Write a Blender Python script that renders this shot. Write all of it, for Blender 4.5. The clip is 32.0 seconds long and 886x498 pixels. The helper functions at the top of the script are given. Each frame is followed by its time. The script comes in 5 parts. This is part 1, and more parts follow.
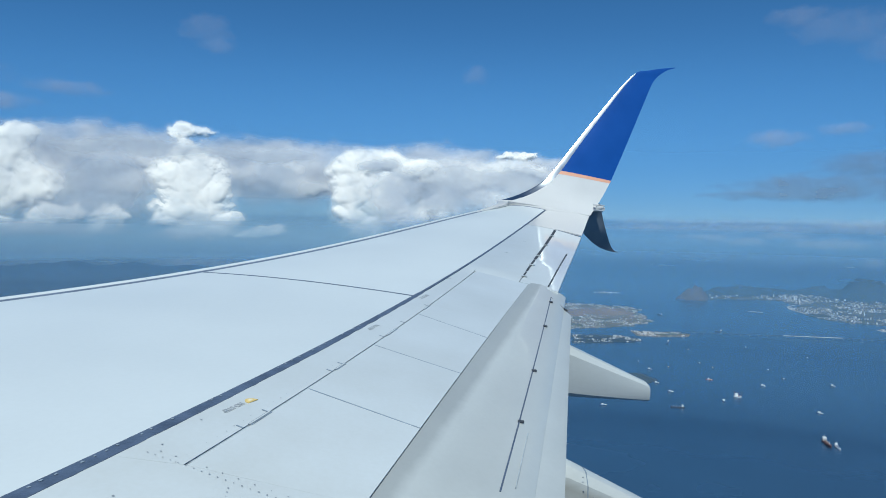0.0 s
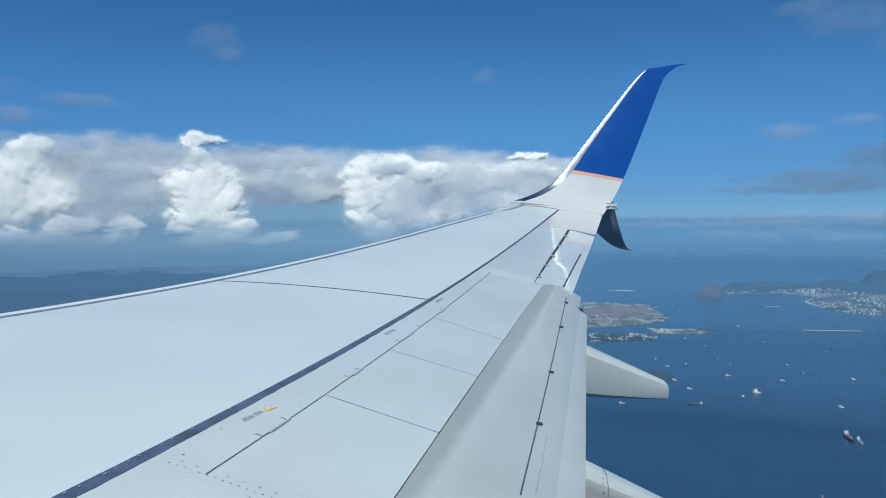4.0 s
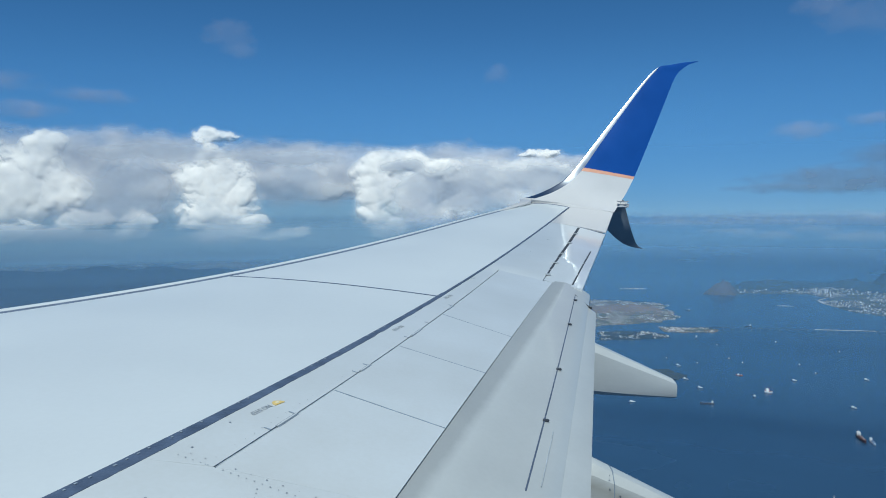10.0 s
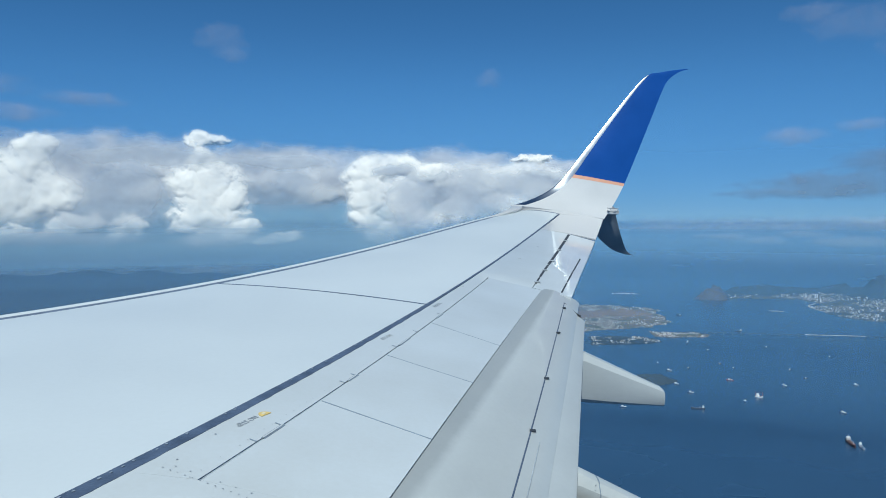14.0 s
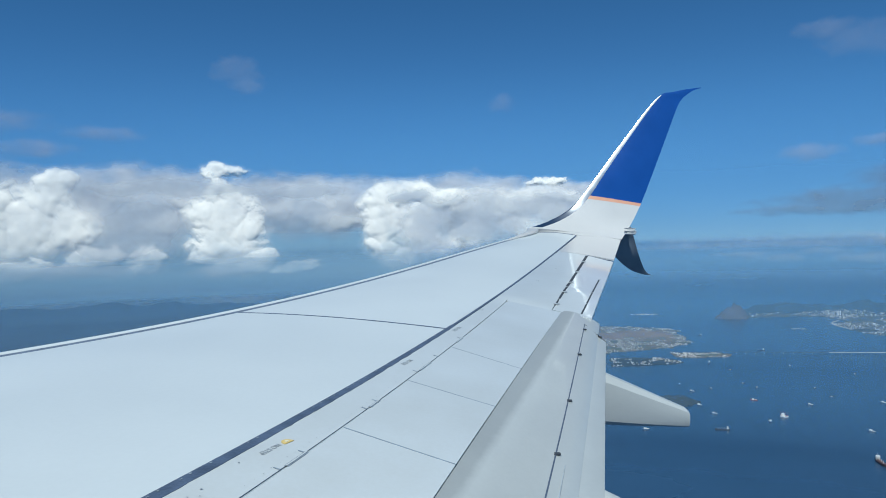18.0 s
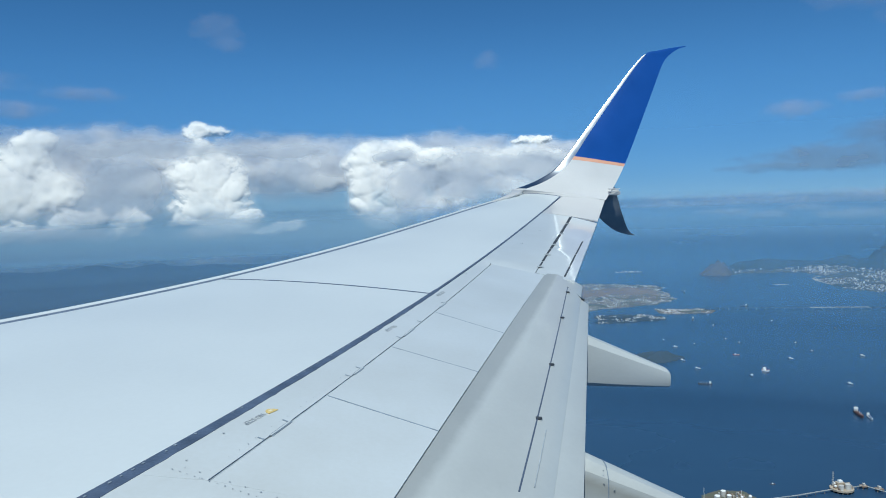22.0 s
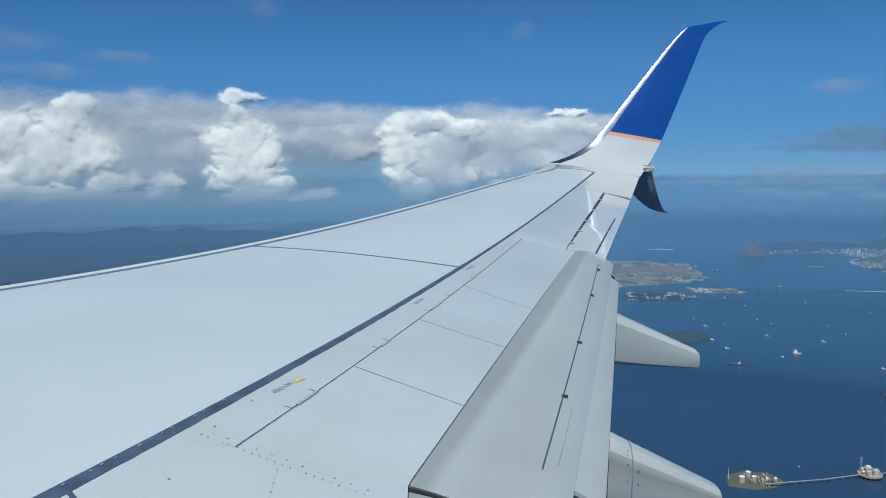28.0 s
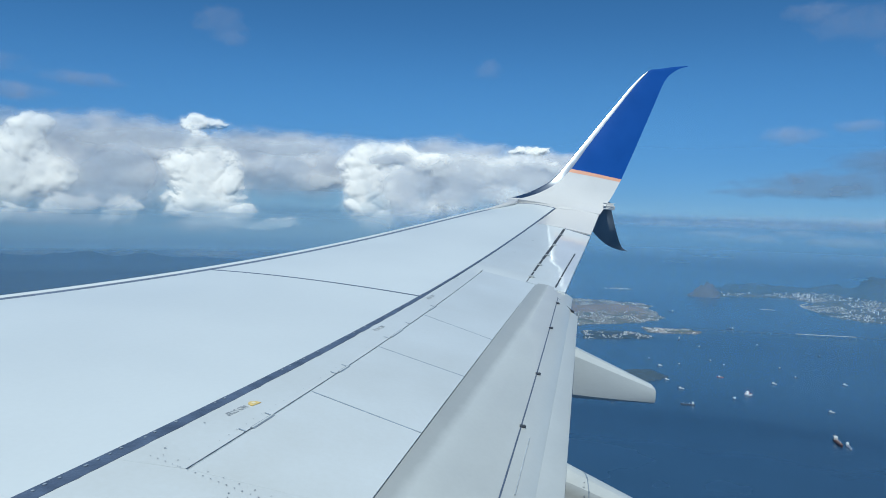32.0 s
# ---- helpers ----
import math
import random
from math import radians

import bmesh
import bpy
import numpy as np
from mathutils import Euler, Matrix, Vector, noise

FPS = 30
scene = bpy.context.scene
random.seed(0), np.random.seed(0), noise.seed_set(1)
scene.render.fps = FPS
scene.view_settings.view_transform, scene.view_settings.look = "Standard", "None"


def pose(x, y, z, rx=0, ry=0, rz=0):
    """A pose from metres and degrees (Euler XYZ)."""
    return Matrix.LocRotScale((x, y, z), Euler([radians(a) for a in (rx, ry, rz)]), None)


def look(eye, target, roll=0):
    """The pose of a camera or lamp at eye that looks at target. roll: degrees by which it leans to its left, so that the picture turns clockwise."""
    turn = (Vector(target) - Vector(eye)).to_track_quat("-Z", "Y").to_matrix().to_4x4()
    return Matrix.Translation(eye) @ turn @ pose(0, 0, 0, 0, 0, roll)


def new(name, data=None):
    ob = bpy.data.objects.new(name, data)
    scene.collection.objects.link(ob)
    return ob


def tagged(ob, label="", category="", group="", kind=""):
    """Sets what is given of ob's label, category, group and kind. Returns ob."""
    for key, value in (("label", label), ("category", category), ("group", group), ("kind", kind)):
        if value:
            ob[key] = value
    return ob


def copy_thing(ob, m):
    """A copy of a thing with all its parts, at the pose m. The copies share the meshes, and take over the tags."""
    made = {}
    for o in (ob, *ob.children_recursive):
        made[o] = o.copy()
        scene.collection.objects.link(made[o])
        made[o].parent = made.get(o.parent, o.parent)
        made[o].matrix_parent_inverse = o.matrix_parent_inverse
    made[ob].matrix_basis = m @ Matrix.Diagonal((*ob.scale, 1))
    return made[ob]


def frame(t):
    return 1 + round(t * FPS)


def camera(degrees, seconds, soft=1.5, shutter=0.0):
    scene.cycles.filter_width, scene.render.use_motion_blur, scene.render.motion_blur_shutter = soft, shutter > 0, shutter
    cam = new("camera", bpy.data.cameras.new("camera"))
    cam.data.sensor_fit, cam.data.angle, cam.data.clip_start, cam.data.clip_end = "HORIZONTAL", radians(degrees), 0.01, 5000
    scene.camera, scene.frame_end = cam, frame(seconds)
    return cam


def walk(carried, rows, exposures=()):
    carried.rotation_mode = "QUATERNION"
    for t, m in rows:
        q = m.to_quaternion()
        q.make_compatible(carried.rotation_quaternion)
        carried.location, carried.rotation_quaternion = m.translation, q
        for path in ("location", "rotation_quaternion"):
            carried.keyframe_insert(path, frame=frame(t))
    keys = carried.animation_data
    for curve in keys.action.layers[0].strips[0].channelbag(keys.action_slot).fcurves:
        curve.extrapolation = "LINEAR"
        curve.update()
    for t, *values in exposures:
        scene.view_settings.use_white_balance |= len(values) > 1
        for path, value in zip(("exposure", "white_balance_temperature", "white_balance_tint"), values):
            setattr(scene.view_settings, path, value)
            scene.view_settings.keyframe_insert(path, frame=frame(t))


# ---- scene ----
# ---------------- camera and walk ----------------
ALT = 150.0                       # height of the window above the sea
cam = camera(59.8, 32.0, soft=0.95)
ROWS = [
    (0, 0.0435, 0.0233, -0.0429, -5.402, -2.398, 2.523),
    (0.5, 0.0966, 0.0153, -0.0352, -4.879, -1.744, 1.671),
    (1, 0.0690, 0.0218, -0.0373, -4.897, -1.527, 1.461),
    (1.5, 0.0545, 0.0273, -0.0432, -5.096, -2.064, 1.370),
    (2, 0.0486, 0.0237, -0.0363, -5.001, -2.147, 1.280),
    (2.5, 0.0538, 0.0302, -0.0432, -4.965, -2.195, 1.293),
    (3, 0.0411, 0.0242, -0.0284, -3.220, -2.407, 0.958),
    (3.5, 0.0478, 0.0295, -0.0330, -4.095, -2.305, 1.050),
    (5.5, -0.0015, 0.0132, -0.0284, -4.609, -2.255, 1.119),
    (6, 0.0076, 0.0145, -0.0334, -4.347, -2.279, 1.036),
    (6.5, -0.0007, 0.0108, -0.0361, -4.084, -2.683, 1.042),
    (7, 0.0101, 0.0157, -0.0344, -4.118, -2.328, 1.231),
    (7.5, 0.0054, 0.0130, -0.0321, -4.192, -2.184, 1.626),
    (8, 0.0141, 0.0152, -0.0341, -3.827, -2.263, 1.858),
    (8.5, -0.0159, 0.0108, -0.0284, -3.748, -2.410, 1.669),
    (9, -0.0102, 0.0114, -0.0229, -3.284, -2.530, 1.460),
    (9.5, -0.0007, 0.0166, -0.0402, -3.207, -2.622, 1.639),
    (10, 0.0188, 0.0130, -0.0321, -3.589, -2.522, 1.400),
    (10.5, -0.0147, 0.0080, -0.0167, -4.000, -2.404, 1.154),
    (11, 0.0038, 0.0051, -0.0199, -4.061, -2.450, 1.294),
    (11.5, -0.0009, 0.0020, -0.0135, -4.099, -2.658, 1.093),
    (12, 0.0132, 0.0081, -0.0204, -4.401, -2.746, 1.367),
    (12.5, -0.0051, -0.0027, -0.0024, -3.741, -2.866, 0.227),
    (13, 0.0170, 0.0032, -0.0063, -3.040, -2.777, 0.028),
    (13.5, 0.0088, -0.0032, 0.0067, -3.404, -2.268, 0.660),
    (14, 0.0051, -0.0101, 0.0025, -4.186, -2.169, 1.557),
    (14.5, 0.0069, -0.0188, 0.0182, -0.899, -8.442, -0.301),
    (14.6, 0.0345, 0.0145, 0.0014, -2.023, -7.394, -0.895),
    (15, 0.0214, -0.0037, 0.0157, -1.898, -3.704, -1.504),
    (15.5, 0.0019, 0.0159, 0.0035, -3.160, 0.961, -0.833),
    (17.5, 0.0335, -0.0004, -0.0122, -2.874, -0.093, -0.010),
    (18, 0.0118, 0.0032, -0.0069, -2.927, -0.333, 0.195),
    (18.5, 0.0019, 0.0055, -0.0083, -3.027, -0.635, -0.134),
    (19, 0.0042, 0.0009, 0.0020, -3.032, -0.948, -0.258),
    (19.5, 0.0176, -0.0116, 0.0143, -2.315, -1.392, -0.860),
    (20, -0.0081, -0.0026, 0.0367, -3.052, -0.958, -0.362),
    (20.5, -0.0537, -0.0032, 0.0570, -3.112, -1.653, -0.356),
    (21, 0.0218, -0.0050, 0.0126, -3.390, -2.384, -0.181),
    (21.5, 0.0516, -0.0252, 0.0363, -3.654, -3.228, -0.475),
    (22, 0.0034, -0.0203, 0.0434, -3.975, -3.344, -0.288),
    (22.5, 0.0027, -0.0167, 0.0600, -4.500, -2.845, -0.362),
    (23, 0.0340, -0.0107, 0.0318, -4.756, -3.365, -0.429),
    (23.5, 0.0142, -0.0263, 0.0820, -4.131, -4.401, -0.547),
    (24, 0.1019, -0.0195, 0.0187, -3.827, -3.778, -0.699),
    (24.5, 0.0964, -0.0429, 0.0592, -3.732, -3.580, 0.390),
    (26.5, -0.0426, -0.0295, 0.0798, -3.381, -3.314, 0.557),
    (27, 0.0751, -0.0221, 0.0208, -2.776, -3.089, 0.105),
    (27.5, 0.0005, -0.0173, 0.0732, -0.533, -4.457, 0.983),
    (28, 0.0220, -0.0230, 0.0591, -1.718, -5.476, 1.180),
    (28.5, -0.0009, -0.0294, 0.0556, -3.062, -2.626, 1.435),
    (29, 0.0107, -0.0235, 0.0435, -4.370, -3.002, 1.884),
    (29.5, 0.0349, -0.0281, 0.0474, -4.069, -3.641, 2.172),
    (30, 0.0614, -0.0331, 0.0183, -4.205, -3.556, 2.418),
    (30.5, 0.0260, -0.0165, 0.0275, -4.600, -3.123, 2.763),
    (31, 0.0331, -0.0167, 0.0275, -4.742, -2.974, 2.711),
    (31.5, 0.0147, -0.0149, 0.0302, -4.802, -2.739, 2.873),
    (32, 0.0235, -0.0119, 0.0188, -4.592, -2.874, 3.081),
]


# the aircraft flies banked a little: wing, fuselage and window turn together about the outboard axis
PIVOT = Matrix.Translation((0, 0, ALT))
BANK = PIVOT @ Matrix.Rotation(radians(1.5), 4, Vector((math.cos(radians(-3)), math.sin(radians(-3)), 0))) @ PIVOT.inverted()


def view_row(x, y, z, yaw, pitch, roll):
    """yaw to the left from straight outboard (+x)."""
    yw, pt = radians(yaw), radians(pitch)
    ahead = Vector((math.cos(yw) * math.cos(pt), math.sin(yw) * math.cos(pt), math.sin(pt)))
    eye = Vector((x, y, z + ALT))
    return BANK @ look(eye, eye + ahead, roll)


EXPOSURES = [(0.0, 0.09), (1.0, 0.05), (2.0, 0.05), (3.0, -0.03), (6.0, 0.02), (8.0, 0.03), (9.0, -0.07), (10.0, -0.07), (11.0, -0.01), (12.0, 0.06), (13.0, -0.01), (14.0, 0.02), (15.0, -0.11), (18.0, 0.01), (19.0, 0.02),
             (20.0, -0.13), (21.0, 0.0), (22.0, 0.04), (24.0, 0.03), (27.0, -0.08), (28.0, -0.15), (29.0, 0.04), (30.0, 0.02), (32.0, 0.05)]
walk(cam, [(r[0], view_row(*r[1:])) for r in ROWS], [(t, e, 5900, -1) for t, e in EXPOSURES])

# ---------------- world and sun ----------------
SUN_EL, SUN_AZ = 62.0, 168.0      # azimuth from +x towards +y
world = bpy.data.worlds.new("sky")
scene.world = world
world.use_nodes = True
wn = world.node_tree
sky = wn.nodes.new("ShaderNodeTexSky")
sky.sky_type = "NISHITA"
sky.sun_disc = False
sky.sun_elevation = radians(SUN_EL)
sky.sun_rotation = radians(90 - SUN_AZ)
sky.altitude = 3000
sky.air_density = 0.6
sky.dust_density = 0.0
sky.ozone_density = 3.0
wn.nodes["Background"].inputs[1].default_value = 0.115
vivid = wn.nodes.new("ShaderNodeHueSaturation")
vivid.inputs["Saturation"].default_value = 1.18
vivid.inputs["Hue"].default_value = 0.4955
wn.links.new(sky.outputs[0], vivid.inputs["Color"])
wn.links.new(vivid.outputs[0], wn.nodes["Background"].inputs[0])

sun_data = bpy.data.lights.new("sun", "SUN")
sun_data.energy, sun_data.angle, sun_data.color = 4.2, radians(0.53), (1.0, 0.97, 0.92)
sun = new("sun", sun_data)
sun_dir = Vector((math.cos(radians(SUN_EL)) * math.cos(radians(SUN_AZ)), math.cos(radians(SUN_EL)) * math.sin(radians(SUN_AZ)), math.sin(radians(SUN_EL))))
sun.matrix_world = look(sun_dir * 100 + Vector((0, 0, ALT)), Vector((0, 0, ALT)))


# ---------------- materials ----------------
def material(name, rgb, rough=0.5, metal=0.0, vary=0.12, scale=3.0, fine=40.0, bump=0.0, coat=0.0, stretch=(1, 1, 1), tint=None, random_each=0.0, spec=0.5, coat_rough=0.018, wave=0.0):
    """Principled surface with variation at two scales."""
    m = bpy.data.materials.new(name)
    m.use_nodes = True
    t, b = m.node_tree, m.node_tree.nodes["Principled BSDF"]
    co = t.nodes.new("ShaderNodeTexCoord")
    mp = t.nodes.new("ShaderNodeMapping")
    mp.inputs["Scale"].default_value = stretch
    t.links.new(co.outputs["Object"], mp.inputs[0])
    big, small = t.nodes.new("ShaderNodeTexNoise"), t.nodes.new("ShaderNodeTexNoise")
    for n, s, d in ((big, scale, 5), (small, fine, 3)):
        n.inputs["Scale"].default_value, n.inputs["Detail"].default_value = s, d
        t.links.new(mp.outputs[0], n.inputs["Vector"])
    add = t.nodes.new("ShaderNodeMath")
    add.operation = "MULTIPLY_ADD"
    add.inputs[1].default_value = 0.35
    t.links.new(small.outputs[0], add.inputs[0])
    t.links.new(big.outputs[0], add.inputs[2])
    ramp = t.nodes.new("ShaderNodeValToRGB")
    ramp.color_ramp.elements[0].position, ramp.color_ramp.elements[1].position = 0.42, 0.92
    lo = [c * (1 - vary) for c in (tint or rgb)]
    hi = [min(1, c * (1 + vary * 0.6)) for c in rgb]
    ramp.color_ramp.elements[0].color, ramp.color_ramp.elements[1].color = (*lo, 1), (*hi, 1)
    t.links.new(add.outputs[0], ramp.inputs[0])
    colour = ramp.outputs[0]
    if random_each:
        info, hsv, mul = t.nodes.new("ShaderNodeNewGeometry"), t.nodes.new("ShaderNodeHueSaturation"), t.nodes.new("ShaderNodeMapRange")
        mul.inputs[3].default_value, mul.inputs[4].default_value = 1 - random_each, 1 + random_each
        t.links.new(info.outputs["Random Per Island"], mul.inputs[0])
        t.links.new(mul.outputs[0], hsv.inputs["Value"])
        t.links.new(colour, hsv.inputs["Color"])
        colour = hsv.outputs[0]
    t.links.new(colour, b.inputs["Base Color"])
    rr = t.nodes.new("ShaderNodeMapRange")
    rr.inputs[3].default_value, rr.inputs[4].default_value = rough * 0.8, min(1, rough * 1.25)
    t.links.new(big.outputs[0], rr.inputs[0])
    t.links.new(rr.outputs[0], b.inputs["Roughness"])
    b.inputs["Metallic"].default_value = metal
    b.inputs["Coat Weight"].default_value = coat
    b.inputs["Coat Roughness"].default_value = coat_rough
    b.inputs["Specular IOR Level"].default_value = spec
    if bump:
        bn = t.nodes.new("ShaderNodeBump")
        bn.inputs["Strength"].default_value, bn.inputs["Distance"].default_value = bump, 0.02
        t.links.new(small.outputs[0], bn.inputs["Height"])
        t.links.new(bn.outputs[0], b.inputs["Normal"])
    if wave:
        wn_, wb = t.nodes.new("ShaderNodeTexNoise"), t.nodes.new("ShaderNodeBump")
        wn_.inputs["Scale"].default_value, wn_.inputs["Detail"].default_value = 5.0, 2.5
        t.links.new(co.outputs["Object"], wn_.inputs["Vector"])
        wb.inputs["Strength"].default_value, wb.inputs["Distance"].default_value = wave, 0.02
        t.links.new(wn_.outputs[0], wb.inputs["Height"])
        t.links.new(wb.outputs[0], b.inputs["Coat Normal"])
    return m


def sheen_and_stains(m, stops, ragged=0.08, scale=7.0, stretch=(1, 1, 1)):
    """Stains on the fairing, and tone bands painted on the flaps (reflections on the fore flap), along the mesh
    attribute "chord": stops of (place, colour factor), with a ragged border.
    """
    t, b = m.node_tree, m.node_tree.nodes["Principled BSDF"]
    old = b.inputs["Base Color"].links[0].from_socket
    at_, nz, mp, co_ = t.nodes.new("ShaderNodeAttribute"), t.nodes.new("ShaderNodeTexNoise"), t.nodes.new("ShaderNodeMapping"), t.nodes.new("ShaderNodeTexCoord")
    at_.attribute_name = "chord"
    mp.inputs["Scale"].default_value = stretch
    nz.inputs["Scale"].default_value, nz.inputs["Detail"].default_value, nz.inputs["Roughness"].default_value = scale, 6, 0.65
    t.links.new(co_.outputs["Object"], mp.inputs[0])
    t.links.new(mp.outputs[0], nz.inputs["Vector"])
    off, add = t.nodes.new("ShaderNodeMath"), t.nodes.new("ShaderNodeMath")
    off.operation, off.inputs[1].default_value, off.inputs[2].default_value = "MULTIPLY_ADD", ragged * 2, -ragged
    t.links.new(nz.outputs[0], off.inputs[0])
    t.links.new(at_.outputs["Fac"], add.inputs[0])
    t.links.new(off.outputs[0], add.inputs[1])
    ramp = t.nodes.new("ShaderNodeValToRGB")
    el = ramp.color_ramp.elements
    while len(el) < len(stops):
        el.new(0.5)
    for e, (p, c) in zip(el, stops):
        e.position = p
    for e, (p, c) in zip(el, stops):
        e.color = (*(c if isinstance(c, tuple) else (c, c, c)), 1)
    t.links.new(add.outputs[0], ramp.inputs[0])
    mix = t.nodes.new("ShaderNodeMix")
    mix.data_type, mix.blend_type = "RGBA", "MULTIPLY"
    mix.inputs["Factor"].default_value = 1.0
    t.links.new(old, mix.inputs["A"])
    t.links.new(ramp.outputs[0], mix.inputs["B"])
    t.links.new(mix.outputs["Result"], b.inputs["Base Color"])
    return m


def chord(me, values):
    me.attributes.new("chord", "FLOAT", "POINT").data.foreach_set("value", [float(q) for q in values])
    return me


M_SKIN = material("wing_grey_paint", (0.58, 0.615, 0.63), 0.34, 0, 0.05, 0.7, 30, 0.01, 0.15, (1, 1, 1))
M_PANEL = material("panel_grey_paint", (0.57, 0.605, 0.625), 0.32, 0, 0.06, 1.6, 40, 0.01, 0.55, tint=(0.565, 0.59, 0.59), wave=0.08)
# M_FLAP: dark front band and bright ridge are reflections painted into the colour.
M_FLAP = sheen_and_stains(material("flap_grey_paint", (0.46, 0.48, 0.475), 0.34, 0, 0.07, 1.4, 22, 0.01, 0.3, (1.2, 1.6, 1), coat_rough=0.05, wave=0.04), [(0.0, 0.74), (0.13, 0.76), (0.17, 0.90), (0.22, 1.03), (0.40, 0.96), (0.62, 0.93), (0.80, 0.97)], 0.045, 6.0)
# M_AFT: colour darker ahead of the crease, lighter behind it, darker at the edge.
M_AFT = sheen_and_stains(material("aft_flap_grey_paint", (0.46, 0.48, 0.475), 0.34, 0, 0.07, 1.4, 22, 0.01, 0.3, (1.2, 1.6, 1), coat_rough=0.05), [(0.0, 0.95), (0.10, 0.86), (0.30, 0.82), (0.37, 0.98), (0.60, 1.0), (0.90, 0.93), (1.0, 0.88)], 0.03, 9.0)
M_FAIR = sheen_and_stains(material("fairing_paint", (0.455, 0.478, 0.48), 0.4, 0, 0.10, 2.2, 30, 0.01, 0.1, (1, 0.7, 2)), [(0.0, 0.94), (0.06, 0.97), (0.40, 1.0), (0.56, (0.88, 0.87, 0.84)), (0.70, (0.72, 0.69, 0.64)), (0.80, (0.96, 0.95, 0.93)), (1.0, 1.0)], 0.13, 2.4, (1, 0.35, 2.2))
M_FAIR_C = material("clean_fairing_paint", (0.455, 0.48, 0.485), 0.38, 0, 0.08, 1.6, 30, 0.01, 0.2, (1, 0.6, 2))
M_SEAL = material("dark_sealant", (0.072, 0.10, 0.16), 0.55, 0, 0.35, 9, 60, 0.2)
M_SEAL_P = material("worn_sealant", (0.22, 0.27, 0.33), 0.6, 0, 0.3, 20, 90)
M_SLOT = material("slat_slot_seal", (0.12, 0.155, 0.225), 0.55, 0, 0.3, 9, 60)
# M_GAP: near-black colour for the shade inside gaps.
M_GAP = material("dark_gap", (0.04, 0.048, 0.062), 0.7, 0, 0.3, 6, 50)
M_HINGE = material("grey_hinge_seal", (0.36, 0.40, 0.44), 0.6, 0, 0.3, 14, 70)
M_RIVET = material("rivet_grey", (0.34, 0.365, 0.39), 0.5, 0.3, 0.2)
M_STENCIL = material("stencil_grey", (0.36, 0.385, 0.415), 0.5, 0, 0.25, 30, 120)
M_YELLOW = material("yellow_paint", (0.62, 0.46, 0.17), 0.45, 0, 0.15, 12, 60)
M_CREAM = material("cream_paint", (0.66, 0.60, 0.42), 0.45, 0, 0.1, 12, 60)
M_DOT = material("pale_sealant_dot", (0.25, 0.29, 0.35), 0.6, 0, 0.25, 20, 90)
M_CHROME = material("polished_metal", (0.58, 0.61, 0.65), 0.25, 1.0, 0.05, 4, 60)
M_BLUE = material("blue_paint", (0.012, 0.068, 0.29), 0.25, 0, 0.12, 1.5, 40, 0, 0.5)
M_ORANGE = material("orange_paint", (0.70, 0.36, 0.24), 0.35, 0, 0.08, 5, 40)
M_WHITE = material("winglet_white_paint", (0.58, 0.57, 0.56), 0.32, 0, 0.06, 1.2, 40, 0, 0.5, wave=0.05)
M_NAVY = material("dark_strake_paint", (0.225, 0.25, 0.28), 0.6, 0, 0.15, 3, 40, spec=0.2)


# ---------------- helpers for things and parts ----------------
def thing(name, at, label, category, group="", kind=""):
    e = new(name)
    e.location = at
    e.empty_display_size = 0.2
    return tagged(e, label, category, group, kind)


def mesh_of(name, verts, faces, mat, smooth=False):
    me = bpy.data.meshes.new(name)
    me.from_pydata([tuple(v) for v in verts], [], faces)
    me.materials.append(mat)
    if smooth:
        me.polygons.foreach_set("use_smooth", [True] * len(me.polygons))
    me.update()
    return me


def part(name, me, parent, label="", kind=""):
    ob = new(name, me)
    ob.parent = parent
    return tagged(ob, label, "", "", kind)


def slab(top, thick, mat, name, smooth=True):
    """A solid plate from a grid of points (rows of Vectors), thickened downwards, with crisp borders."""
    n, m = len(top), len(top[0])
    v = [p for row in top for p in row] + [p - Vector((0, 0, thick)) for row in top for p in row]
    f, o = [], n * m
    for i in range(n - 1):
        for j in range(m - 1):
            a, b, c, d = i * m + j, i * m + j + 1, (i + 1) * m + j + 1, (i + 1) * m + j
            f += [(a, b, c, d), (o + d, o + c, o + b, o + a)]
    rim = [j for j in range(m)] + [i * m + m - 1 for i in range(1, n)] + [(n - 1) * m + j for j in range(m - 2, -1, -1)] + [i * m for i in range(n - 2, 0, -1)]
    for k, a in enumerate(rim):
        b = rim[(k + 1) % len(rim)]
        f.append((b, a, o + a, o + b))
    me = mesh_of(name, v, f, mat, False)
    bm = bmesh.new()
    bm.from_mesh(me)
    bmesh.ops.recalc_face_normals(bm, faces=bm.faces)
    if smooth:
        for fc in bm.faces:
            fc.smooth = True
        for e in bm.edges:
            if len(e.link_faces) == 2 and e.calc_face_angle(0) > 0.6:
                e.smooth = False
    bm.to_mesh(me)
    bm.free()
    return me


def lerp(a, b, t):
    return a + (b - a) * t


# ---------------- the wing: lines in plan (y over span x) and heights ----------------
ZC = (-0.000147, 0.009225, -0.0238, -0.980768)


def poly(c, x):
    r = 0.0
    for k in c:
        r = r * x + k
    return r


def zs(x):
    return poly(ZC, x) if x > 1.3 else poly(ZC, 1.3)


def y_le(x):
    return poly((-0.002767, 0.088909, -1.501571, 9.200773), x)


def y_f1(x):
    return poly((-0.00216, -0.33007, 1.99307), x)


def y_f2(x):
    return poly((-0.00267, -0.31889, 1.8988), x)


def y_h(x):
    return poly((-0.00251, -0.29764, 1.57038), x)


def y_s(x):
    return poly((-0.00555, -0.24959, 0.75371), x) if x > 2.82 else 0.006


def y_m(x):
    return poly((-0.00082, -0.27023, 0.3184), x)


def y_t(x):
    return poly((-0.0002, -0.26443, 0.00563), x)


def y_a(x):
    return -0.33189 * x + 0.70579


